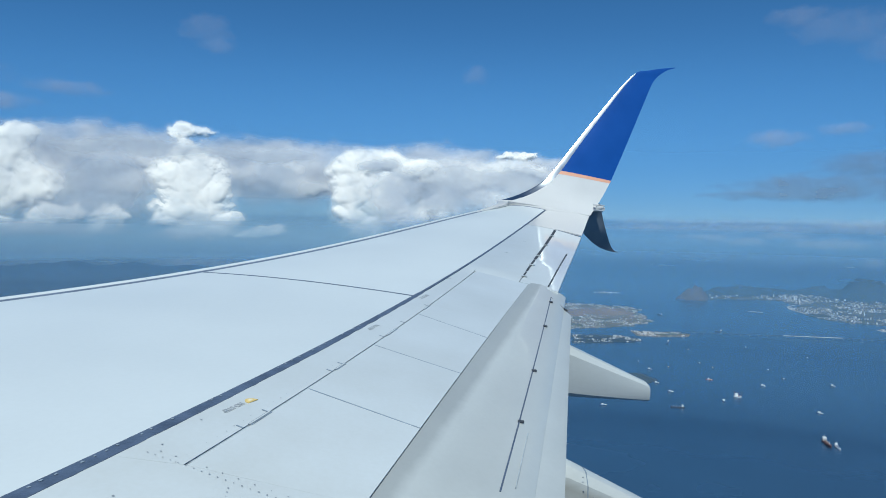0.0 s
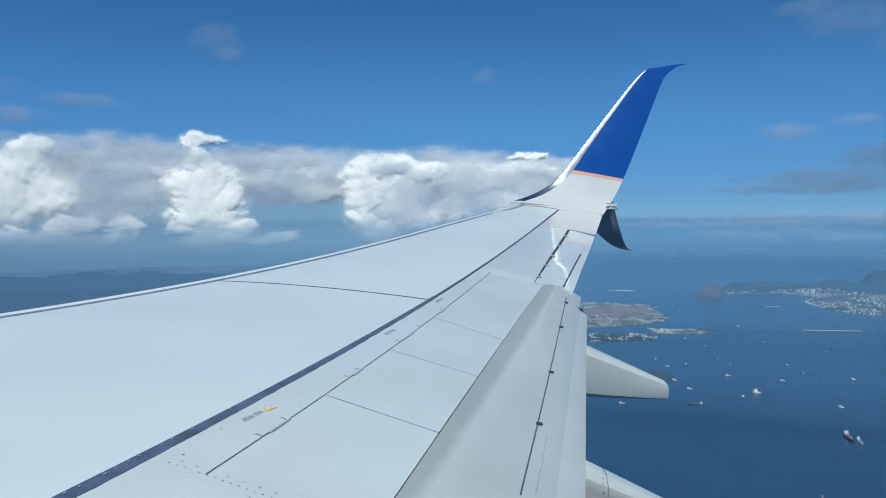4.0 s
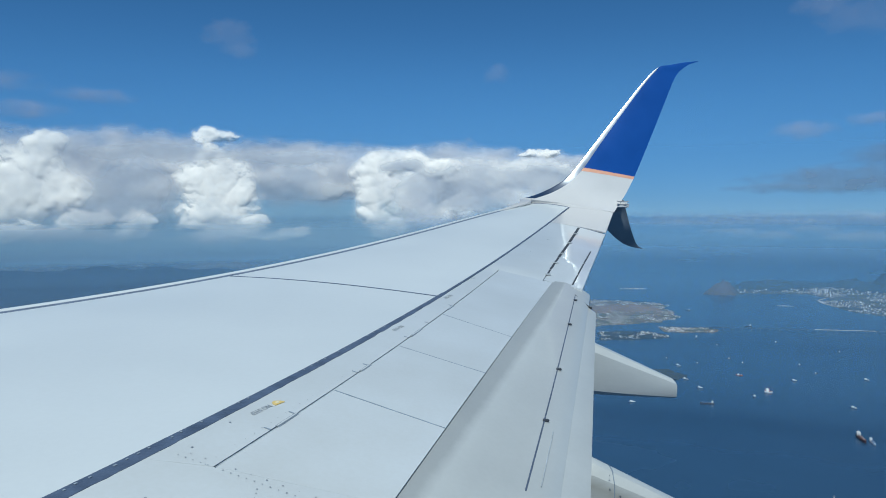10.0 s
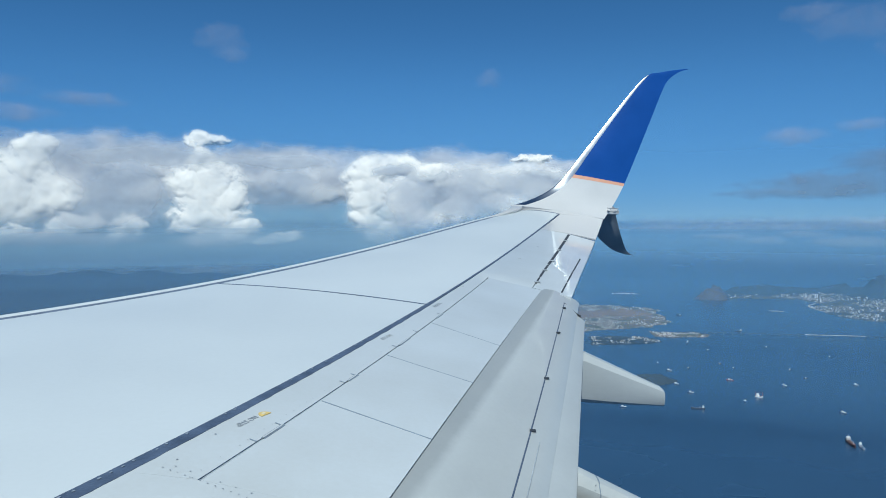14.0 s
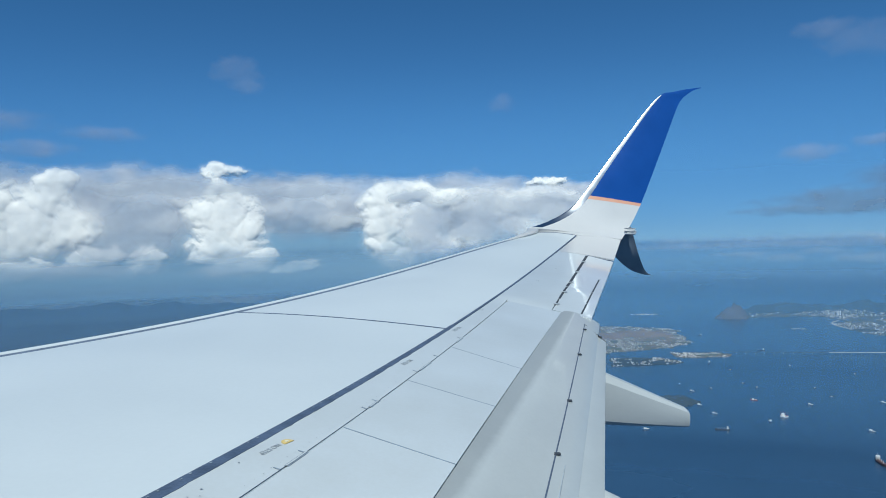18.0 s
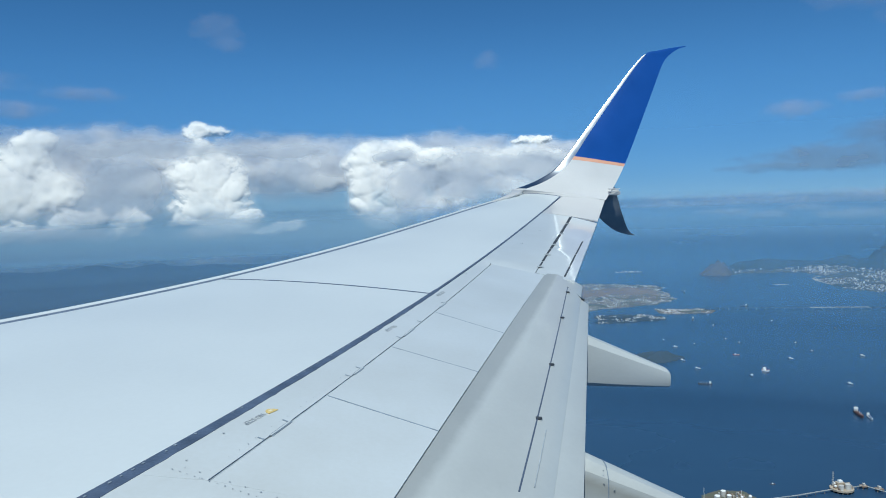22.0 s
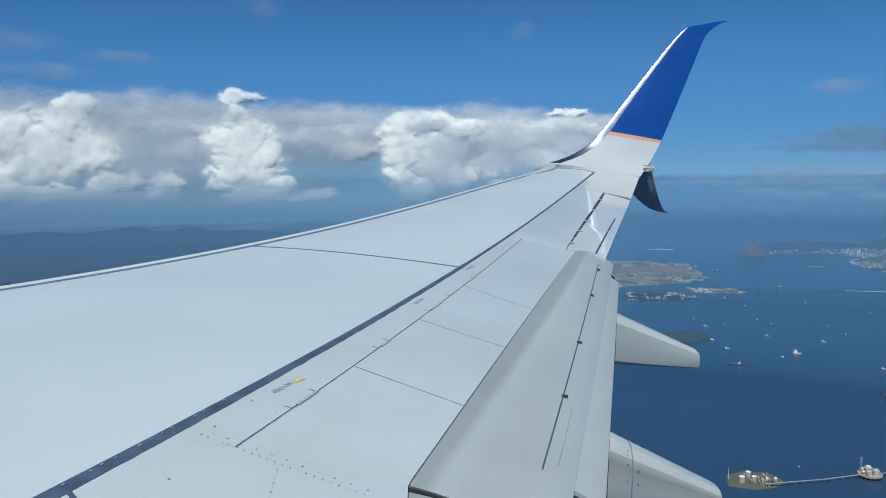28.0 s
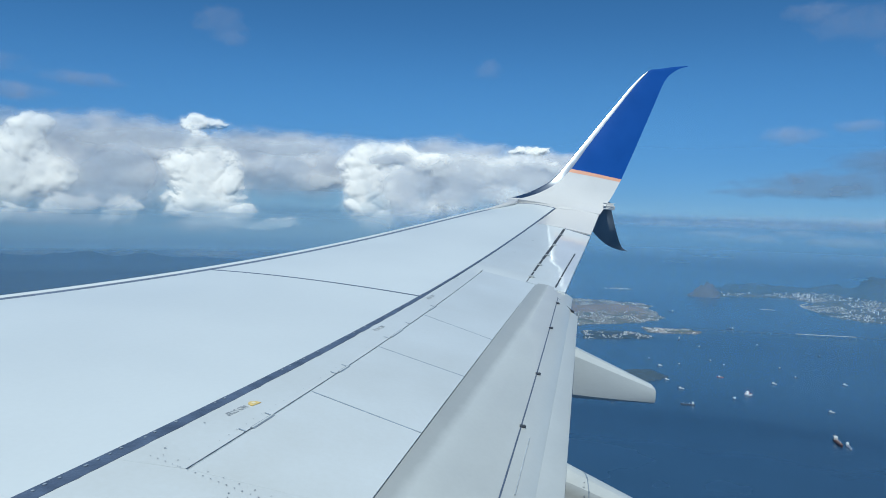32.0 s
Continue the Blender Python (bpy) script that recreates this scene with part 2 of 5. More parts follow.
def y_ah(x):
    return -0.33262 * x + 1.16115


def top_z(x, y):
    """Height of the upper skin; flat camber ahead of the seal, falling towards the trailing edge."""
    le, f, s = y_le(x), y_f2(x), y_s(x)
    if y > f:
        u = min(1.0, (le - y) / (le - f))
        return zs(x) + 0.028 * 4 * u * (1 - u)
    aft = f - y
    if x < 8.56 + 0.21 * max(-1.6, min(0, (y + 1.16) / 0.56)):
        h = y_h(x)
        if y > h:
            return zs(x) - 0.03 * aft / max(0.05, f - h)
        return zs(x) - 0.03 - 0.09 * (h - y) / max(0.05, h - s)
    near = 0.032 * max(0, 1 - (x - 8.3) / 1.2) * min(1, aft / 0.7)
    return zs(x) - near - 0.136 * (aft / (f - y_a(x))) ** 1.2


def sheet(p00, p01, p10, p11, n, m, lift=0.0):
    """Points of the upper skin over a plan patch with four corners (x, y): p00->p01 along the span, p00->p10 along the chord."""
    rows = []
    for i in range(n + 1):
        u, row = i / n, []
        for j in range(m + 1):
            v = j / m
            x = lerp(lerp(p00[0], p01[0], v), lerp(p10[0], p11[0], v), u)
            y = lerp(lerp(p00[1], p01[1], v), lerp(p10[1], p11[1], v), u)
            row.append(Vector((x, y, top_z(x, y) + lift)))
        rows.append(row)
    return rows


def band(xa, xb, fa, fb, n, m, lift=0.0, xa2=None, xb2=None):
    """Points of the upper skin between two spanwise lines fa and fb, from xa to xb on the first and xa2 to xb2 on the second."""
    rows = []
    xa2, xb2 = xa if xa2 is None else xa2, xb if xb2 is None else xb2
    for i in range(n + 1):
        u, row = i / n, []
        for j in range(m + 1):
            v = j / m
            x1, x2 = lerp(xa, xb, v), lerp(xa2, xb2, v)
            x, y = lerp(x1, x2, u), lerp(fa(x1), fb(x2), u)
            row.append(Vector((x, y, top_z(x, y) + lift)))
        rows.append(row)
    return rows


WING_AT = Vector((0, 0, ALT))
wing = thing("airplane_wing", WING_AT, "light grey airplane wing, flaps partly out, blue upturned winglet", "airplane wing")
wing.matrix_world = BANK @ Matrix.Translation(WING_AT)

# lower body of the wing: a closed aerofoil under the skin panels
rows = []
for j in range(33):
    x = lerp(-0.1, 14.95, j / 32)
    le, te = y_le(x) - 0.02, lerp(y_s(x), y_a(x), 0.0) + 0.10 if x < 8.4 else y_a(x) + 0.05
    depth = lerp(0.62, 0.14, j / 32)
    ring = []
    for i in range(17):
        u = i / 16
        y = lerp(le, te, u)
        ring.append(Vector((x, y, top_z(x, y) - 0.022)))
    for i in range(15, 0, -1):
        u = i / 16
        y = lerp(le, te, u)
        ring.append(Vector((x, y, top_z(x, y) - 0.022 - depth * math.sin(math.pi * u ** 0.6) ** 0.8)))
    rows.append(ring)
k = len(rows[0])
v = [p for r in rows for p in r]
f = [(a * k + b, a * k + (b + 1) % k, (a + 1) * k + (b + 1) % k, (a + 1) * k + b) for a in range(32) for b in range(k)]
f += [tuple(range(k))[::-1], tuple(32 * k + b for b in range(k))]
# Upper faces painted dark, so the panel gaps look shaded; the underside is skin grey.
me = mesh_of("wing_box", v, f, M_GAP)
me.materials.append(M_SKIN)
for q in me.polygons:
    q.material_index = 1 if len(q.vertices) == 4 and q.index % k >= 16 else 0
part("wing_box", me, wing, "grey lower wing, dark where it shows in the panel gaps")

# upper skin: two large panels with a chordwise joint
J_LE, J_F = 7.69, 6.86
part("skin_panel", slab(band(0.1, J_LE - 0.006, lambda x: y_le(x) - 0.03, y_f1, 14, 40, 0, 0.1, J_F - 0.006), 0.02, M_SKIN, "skin_panel"), wing)
part("skin_panel", slab(band(J_LE + 0.006, 14.9, lambda x: y_le(x) - 0.03, y_f1, 14, 40, 0, J_F + 0.006, 14.55), 0.02, M_SKIN, "skin_panel"), wing)

# dark seal along the rear of the skin, scalloped on one side
rows = []
for j in range(241):
    x = lerp(0.1, 14.5, j / 240)
    wide = 0.012 + 0.035 * max(0, min(1, (7.0 - x) / 1.2))
    wob = 0.006 * noise.noise(Vector((x * 7, 3.1, 0))) + 0.005 * noise.noise(Vector((x * 23, 1.3, 0))) if x < 7 else 0
    a, b = y_f1(x) + 0.004, y_f2(x) - 0.004 + wob
    mid = (a + b) / 2
    if x > 7.0:
        a, b = mid + 0.014, mid - 0.014
    rows.append([Vector((x, a, top_z(x, a) + 0.002)), Vector((x, mid, top_z(x, mid) + 0.005)), Vector((x, b, top_z(x, b) + 0.002))])
sealant = part("sealant_strip", slab(rows, 0.01, M_SEAL, "sealant_strip"), wing, "dark blue-grey sealant strip")
# dog-leg of the seal near the root
leg = [(2.46, 1.10), (2.33, 0.985), (2.05, 1.07), (1.6, 1.22)]
for (xa, ya), (xb, yb) in zip(leg, leg[1:]):
    d = Vector((xb - xa, yb - ya, 0)).normalized() * 0.012
    nrm = Vector((-d.y, d.x, 0)) * 0.75 / 1
    quad = [[Vector((xa, ya, 0)) - d + nrm, Vector((xb, yb, 0)) + d + nrm], [Vector((xa, ya, 0)) - d - nrm, Vector((xb, yb, 0)) + d - nrm]]
    for r in quad:
        for p in r:
            p.z = top_z(p.x, p.y) + 0.004
    part("sealant_strip", slab(quad, 0.008, M_SEAL, "sealant_leg", False), wing)

# fixed panels behind the seal
trailing_panel = part("trailing_panel", slab(band(2.942, 8.56, y_f2, lambda x: y_h(x) + 0.008, 3, 40), 0.02, M_PANEL, "trailing_panel"), wing)
front = band(0.1, 2.941, y_f2, lambda x: y_h(x) - 0.006, 3, 20, 0.0, 0.1, 2.9395)
rear = band(0.1, 2.9395, lambda x: y_h(x) - 0.006, y_s, 7, 20, 0.0, 0.1, 2.8045)
part("root_panel", slab(front + rear[1:], 0.012, M_PANEL, "root_panel"), wing)
part("trailing_panel", slab(band(8.575, 12.6, y_f2, lambda x: y_ah(x) + 0.008, 5, 24, 0, 8.375, 12.57), 0.02, M_PANEL, "trailing_panel_outer"), wing)
part("tip_panel", slab(sheet((12.615, y_f2(12.615)), (14.55, y_f2(14.55)), (12.585, y_a(12.4) - 0.06), (15.0, y_a(15.0)), 6, 12), 0.02, M_WHITE, "tip_panel"), wing)
part("tip_panel", slab(sheet((14.92, y_le(14.92) - 0.03), (15.0, y_le(15.0)), (14.57, y_f2(14.57)), (15.0, y_a(15.0)), 8, 6), 0.02, M_WHITE, "tip_panel_outer"), wing)

def seam(pa, pb, wide, lift=0.001, mat=None, bow=0.0):
    """A dark joint laid along the skin from pa to pb (plan points)."""
    rows = [[], []]
    for j in range(17):
        t = j / 16
        x, y = lerp(pa[0], pb[0], t) + bow * 4 * t * (1 - t), lerp(pa[1], pb[1], t)
        for r, s in ((0, 0.5), (1, -0.5)):
            rows[r].append(Vector((x + s * wide, y, top_z(x + s * wide, y) + lift)))
    return part("joint_seal", slab(rows, 0.01, mat or M_SEAL, "joint_seal", False), wing)


seam((J_LE, y_le(J_LE) - 0.03), (J_F, y_f1(J_F)), 0.038)
seam((14.9, y_le(14.9) - 0.03), (14.56, y_f1(14.56)), 0.07)
for h, s in ((4.06, 3.72), (5.13, 4.80), (6.23, 5.85)):
    seam((h, y_h(h) - 0.01), (s, y_s(s)), 0.007 + 0.0010 * h, 0.0015, M_SEAL_P)
seam((12.58, y_ah(12.58)), (12.36, y_a(12.36)), 0.05, 0.0)

rows = [[Vector((x, y_h(x) + s, top_z(x, y_h(x) + s) - 0.004)) for x in [lerp(2.95, 8.5, q / 40) for q in range(41)]] for s in (0.0055, -0.0035)]
part("hinge_seal", slab(rows, 0.006, M_HINGE, "hinge_seal", False), wing, "grey hinge seal ahead of the spoilers")
# spoilers: four plates with thin joints
EDGES = [(2.939, 2.804), (4.06, 3.72), (5.13, 4.80), (6.23, 5.85), (8.545, 8.35)]
for (ha, sa), (hb, sb) in zip(EDGES, EDGES[1:]):
    part("spoiler", slab(band(ha + (0.005 if ha > 3 else 0.0015), hb - 0.004, lambda x: y_h(x) - 0.006, y_s, 6, 14, 0.001 if ha > 3 else 0.0, sa + (0.005 if ha > 3 else 0.0015), sb - 0.004), 0.005, M_PANEL, "spoiler"), wing)


# flaps
def raised(x):
    """The flaps sit closer under the wing towards their outboard end."""
    return 0.065 * max(0, (x - 2.8) / 5.5) ** 2


def flap_rows(xa, xb, fa, fb, drops, n=10, m=30, xa2=None, xb2=None, front=0.0):
    rows = []
    xa2, xb2 = xa if xa2 is None else xa2, xb if xb2 is None else xb2
    for i in range(n + 1):
        u, row = i / n, []
        for j in range(m + 1):
            v = j / m
            x1, x2 = lerp(xa, xb, v), lerp(xa2, xb2, v)
            x, y = lerp(x1, x2, u), lerp(fa(x1), fb(x2), u)
            row.append(Vector((x, y, zs(x) - float(np.interp(u, drops[0], drops[1])) + raised(x) * min(1, u / 0.4 + front))))
        rows.append(row)
    return rows


U, D0 = (0, 0.10, 0.20, 0.27, 0.34, 0.55, 0.75, 1), (0.124, 0.137, 0.152, 0.166, 0.180, 0.216, 0.246, 0.308)
FIT = np.polyfit(U, D0, 4)
U = [q / 40 for q in range(41)]
D = [float(np.polyval(FIT, q)) for q in U]


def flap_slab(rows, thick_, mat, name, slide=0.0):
    """A flap plate that remembers where along its chord each point lies; the front band of painted reflection widens
    outboard by slide.
    """
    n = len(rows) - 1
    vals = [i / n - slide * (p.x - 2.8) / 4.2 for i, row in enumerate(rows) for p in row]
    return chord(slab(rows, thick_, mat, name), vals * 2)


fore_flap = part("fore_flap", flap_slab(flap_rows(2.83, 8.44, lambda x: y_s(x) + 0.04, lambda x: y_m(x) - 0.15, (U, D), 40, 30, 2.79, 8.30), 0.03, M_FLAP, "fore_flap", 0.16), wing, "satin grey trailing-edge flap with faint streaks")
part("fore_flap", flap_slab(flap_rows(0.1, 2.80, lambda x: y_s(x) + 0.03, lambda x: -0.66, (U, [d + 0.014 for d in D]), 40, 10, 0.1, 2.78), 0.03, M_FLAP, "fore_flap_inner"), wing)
rows = []
for i in range(21):
    u = i / 20
    y = lerp(y_s(2.83) + 0.02, y_m(2.79) - 0.14, u)
    x = lerp(2.815, 2.785, u)
    z = zs(2.8) - float(np.interp(u, U, D)) + 0.0
    rows.append([Vector((x - 0.002 - 0.012 * max(0, u - 0.3), y, z - 0.004)), Vector((x + 0.004, y, z + 0.001))])
part("flap_end_seal", slab(rows, 0.03, M_GAP, "flap_end_seal", False), fore_flap, "dark rubber edge seal")


def fore_drop(x, y):
    """Depth of the fore flap's top below the wing at a plan point."""
    ya, yb = y_s(x) + 0.04, y_m(x) - 0.15
    return float(np.interp((ya - y) / (ya - yb), U, D)) - raised(x)


rows = flap_rows(3.28, 7.97, lambda x: y_m(x) - 0.006, y_t, ((0, 0.16, 0.30, 0.36, 1), (0.244, 0.272, 0.290, 0.295, 0.35)), 14, 30, 3.13, 7.66, 1.0)
for i, row in enumerate(rows):
    for p in row:
        p.z += (0.242 - fore_drop(p.x, y_m(p.x)) - raised(p.x)) * (1 - i / 14) ** 0.5
aft_flap = part("aft_flap", flap_slab(rows, 0.02, M_AFT, "aft_flap"), wing, "narrow grey aft flap")
# small dark brackets in the slot between the flaps
for x in (4.25, 5.35, 6.75, 7.75):
    y = y_m(x)
    z = zs(x) - fore_drop(x, y) + 0.006
    w = 0.020 + 0.004 * (x - 4)
    quad = [[Vector((x - w, y + 0.012, z)), Vector((x + w, y + 0.010 - 0.27 * w, z))], [Vector((x - w * 0.8, y - 0.026, z)), Vector((x + w * 0.7, y - 0.022 - 0.27 * w, z))]]
    part("slot_bracket", slab(quad, 0.008, M_GAP, "slot_bracket", False), aft_flap, "small dark bracket")
# access strip with rivets at the inboard end
rows_ = [[Vector((x, y_m(x) - 0.062 + s, zs(x) - fore_drop(x, y_m(x)) - 0.012)) for x in [lerp(3.35, 4.1, q / 8) for q in range(9)]] for s in (0.003, -0.003)]
part("strip_joint", slab(rows_, 0.004, M_HINGE, "strip_joint", False), aft_flap)
rows = [[Vector((x, y_m(x) + s, zs(x) - fore_drop(x, y_m(x)) + 0.004)) for x in [lerp(3.27, 7.96, q / 30) for q in range(31)]] for s in (0.003, -0.005)]
part("flap_seal", slab(rows, 0.006, M_SEAL, "flap_seal", False), aft_flap, "thin dark rubber seal")
rows = []
for q in range(9):
    u = q / 8
    x, y = lerp(7.975, 7.70, u), lerp(y_m(7.97), y_t(7.66) + 0.03, u)
    z = zs(x) - lerp(fore_drop(x, y_m(x)) - 0.006, 0.30 - raised(x), min(1, u * 1.2))
    rows.append([Vector((x + 0.004, y, z)), Vector((x + lerp(0.05, 0.02, u), y + 0.006, z - 0.004))])
part("flap_end_seal", slab(rows, 0.02, M_GAP, "flap_end_gap", False), aft_flap, "dark gap at the aft flap's outboard end")
# aileron with its tab
aileron = part("aileron", slab(band(8.395, 12.56, y_ah, lambda x: y_a(x), 8, 24, 0.0, 8.24, 12.34), 0.03, M_PANEL, "aileron"), wing, "grey aileron with balance tab")
for xa, xb in ((8.38, 8.9), (8.95, 9.6), (9.65, 10.6)):
    rows = [[Vector((x, -0.34373 * x + 0.92959 + s, top_z(x, -0.34373 * x + 0.92959 + s) + 0.004)) for x in (xa, (xa + xb) / 2, xb)] for s in (0.009, -0.009)]
    part("tab_hinge", slab(rows, 0.003, M_GAP, "tab_hinge", False), aileron)
for xa, xb, w_ in ((8.62, 8.95, 0.022), (9.0, 9.75, 0.03), (9.8, 10.9, 0.04), (10.95, 12.5, 0.045)):
    rows = [[Vector((x, y_ah(x) + s, top_z(x, y_ah(x) + s) + 0.003)) for x in (xa, (xa + xb) / 2, xb)] for s in (w_ * 0.5, -w_ * 0.4)]
    part("hinge_gap", slab(rows, 0.004, M_GAP, "hinge_gap", False), aileron)
for x in (8.7, 9.4, 10.1, 11.0, 11.9):
    y = y_ah(x)
    rows = [[Vector((x + a, y + b, top_z(x, y) + 0.008)) for a in (-0.05, 0.05)] for b in (0.035, -0.035)]
    part("hinge_plate", slab(rows, 0.008, M_PANEL, "hinge_plate", False), aileron)

# dark slot along the front of the skin
rows = [[], [], []]
for j in range(61):
    x = lerp(0.1, 14.9, j / 60)
    wide = lerp(0.054, 0.03, x / 15)
    for r, s in ((0, wide), (1, wide * 0.4), (2, -0.03)):
        rows[r].append(Vector((x, y_le(x) + s, zs(x) + 0.001)))
part("slot_seal", slab(rows, 0.008, M_SLOT, "slot_seal", False), wing, "dark slot ahead of the skin")
# slats: rounded strips that curl down ahead of the skin
for xa, xb in ((0.1, 3.1), (3.11, 7.2), (7.21, 11.2), (11.21, 14.85)):
    rows = []
    for i in range(17):
        u = i / 16
        row = []
        for j in range(17):
            x = lerp(xa, xb, j / 16)
            wide = lerp(0.42, 0.18, x / 15)
            a_ = max(0, u - 0.22) / 0.78 * math.pi * 0.6
            y = y_le(x) + lerp(0.054, 0.03, x / 15) + wide * (0.2 * min(1, u / 0.22) + 0.6 * math.sin(a_))
            z = zs(x) + 0.004 + 0.012 * math.sin(min(1, u / 0.3) * math.pi) - wide * (1 - math.cos(a_)) * 0.45
            row.append(Vector((x, y, z)))
        rows.append(row)
    part("slat", slab(rows, 0.02, M_SKIN, "slat"), wing, "pale leading-edge slat")


# flap track fairings: tapering canoe bodies
def fairing(x0, profile, half, mat=None):
    """profile: rows of y, top z, bottom z, from front to tail."""
    rows, tall = [], []
    for y, zt, zb in profile:
        w = half * (0.7 + 0.3 * min(1, (zt - zb) / 0.42)) * (0.9 if y == profile[-1][0] else 1)
        h = zt - zb
        half_ring = [(0, zb), (0.40 * w, zb + 0.005 * h), (0.72 * w, zb + 0.035 * h), (0.91 * w, zb + 0.10 * h), (w, zb + 0.30 * h), (0.985 * w, zt - 0.32 * h), (0.93 * w, zt - 0.17 * h), (0.58 * w, zt - 0.035 * h), (0.3 * w, zt - 0.01 * h), (0, zt)]
        ring = [Vector((x0 + px, y, pz)) for px, pz in half_ring] + [Vector((x0 - px, y, pz)) for px, pz in half_ring[-2:0:-1]]
        rows.append(ring)
        tall += [(p.z - zb) / h for p in ring]
    n, k = len(rows), 18
    v = [p for r in rows for p in r]
    f = [(a * k + b, a * k + (b + 1) % k, (a + 1) * k + (b + 1) % k, (a + 1) * k + b) for a in range(n - 1) for b in range(k)]
    f += [tuple(range(k))[::-1], tuple((n - 1) * k + b for b in range(k))]
    me = chord(mesh_of("fairing", v, f, mat or M_FAIR, True), tall)
    bm = bmesh.new()
    bm.from_mesh(me)
    bmesh.ops.recalc_face_normals(bm, faces=bm.faces)
    for e in bm.edges:
        if len(e.link_faces) == 2 and e.calc_face_angle(0) > 0.33:
            e.smooth = False
    bm.to_mesh(me)
    bm.free()
    return me


def finer(profile, k=5):
    """The same side outline with more sections."""
    ys_ = [-p[0] for p in profile]
    at_ = [lerp(a, b, q / k) for a, b in zip(ys_, ys_[1:]) for q in range(k)] + ys_[-1:]
    return [(-y, float(np.interp(y, ys_, [p[1] for p in profile])), float(np.interp(y, ys_, [p[2] for p in profile]))) for y in at_]


FAR_FAIRING = [(-0.95, -1.17, -1.42), (-1.40, -1.165, -1.58), (-1.74, -1.165, -1.645), (-1.84, -1.172, -1.655), (-2.10, -1.285, -1.667), (-2.36, -1.400, -1.675), (-2.60, -1.505, -1.680), (-2.625, -1.530, -1.676)]
NEAR_FAIRING = [(-0.3, -1.36, -1.5), (-0.75, -1.365, -1.70), (-1.02, -1.368, -1.80), (-1.12, -1.385, -1.825), (-1.35, -1.497, -1.842), (-1.55, -1.595, -1.853), (-1.745, -1.69, -1.862), (-1.77, -1.705, -1.857)]
for x0, prof, cut, label in ((7.03, FAR_FAIRING, -1.97, "off-white flap track fairing with blunt tail"), (4.3, NEAR_FAIRING, -1.24, "stained off-white flap track fairing with blunt tail")):
    body = part("flap_track_fairing", fairing(x0, finer(prof), 0.13, M_FAIR_C if x0 > 5 else M_FAIR), wing, label)
    full = finer(prof, 40)
    ring_ = [p for p in full if abs(p[0] - cut) < 0.007]
    if x0 > 5:
        continue
    part("fairing_joint", fairing(x0, [(y, a + 0.0015, b - 0.0015) for y, a, b in ring_], 0.1312, M_SEAL_P), body, "grey panel joint round the fairing")
    for k, (dy, hz) in enumerate(((0.03, 0.22), (-0.03, 0.22), (0.03, 0.5), (-0.03, 0.5), (0.03, 0.74), (-0.03, 0.70), (0.035, 0.92))):
        a, b = [q for q in full if abs(q[0] - cut - dy) < 0.012][0][1:]
        bm = bmesh.new()
        bmesh.ops.create_cone(bm, cap_ends=True, segments=8, radius1=0.0045, radius2=0.003, depth=0.004, matrix=pose(x0 - 0.1295, cut + dy, lerp(b, a, hz), 0, -90, 0))
        me = bpy.data.meshes.new("fastener")
        bm.to_mesh(me)
        bm.free()
        me.materials.append(M_RIVET)
        part("fastener", me, body)

# ---------------- winglet ----------------
STATIONS = [
    (14.95, -2.394, 0.301, -4.273, 0.103), (15.2, -2.795, 0.429, -4.434, 0.251), (15.38, -3.148, 0.593, -4.611, 0.46), (15.5, -3.425, 0.781, -4.75, 0.67),
    (15.62, -3.694, 1.075, -4.89, 0.906), (15.78, -4.045, 1.516, -5.146, 1.451), (16.05, -4.706, 2.333, -5.549, 2.328), (16.25, -5.243, 2.972, -5.829, 2.93),
    (16.34, -5.538, 3.241, -5.969, 3.138), (16.38, -5.772, 3.299, -6.105, 3.255), (16.42, -6.094, 3.371, -6.255, 3.348), (16.46, -6.43, 3.424, -6.442, 3.412)]


def station(s):
    """Leading and trailing point at s along the winglet, smooth between the stations."""
    i = min(len(STATIONS) - 2, int(s))
    t = s - i
    p = [np.array(STATIONS[max(0, min(len(STATIONS) - 1, i + d))]) for d in (-1, 0, 1, 2)]
    r = 0.5 * (2 * p[1] + (p[2] - p[0]) * t + (2 * p[0] - 5 * p[1] + 4 * p[2] - p[3]) * t * t + (3 * p[1] - p[0] - 3 * p[2] + p[3]) * t ** 3)
    return Vector((r[0], r[1], r[2])), Vector((r[0], r[3], r[4]))


def thick(u):
    return 0.6 * (1.4845 * math.sqrt(max(u, 0)) - 0.63 * u - 1.758 * u * u + 1.4215 * u ** 3 - 0.5075 * u ** 4)


def front(s):
    """The part of the chord that the bare-metal edge takes up, narrowing to the tip."""
    if s < 7.6:
        return lerp(0.125, 0.088, max(0.0, s - 4.0) / 3.6)
    return lerp(0.088, 0.008, min(1.0, (s - 7.6) / 0.35))


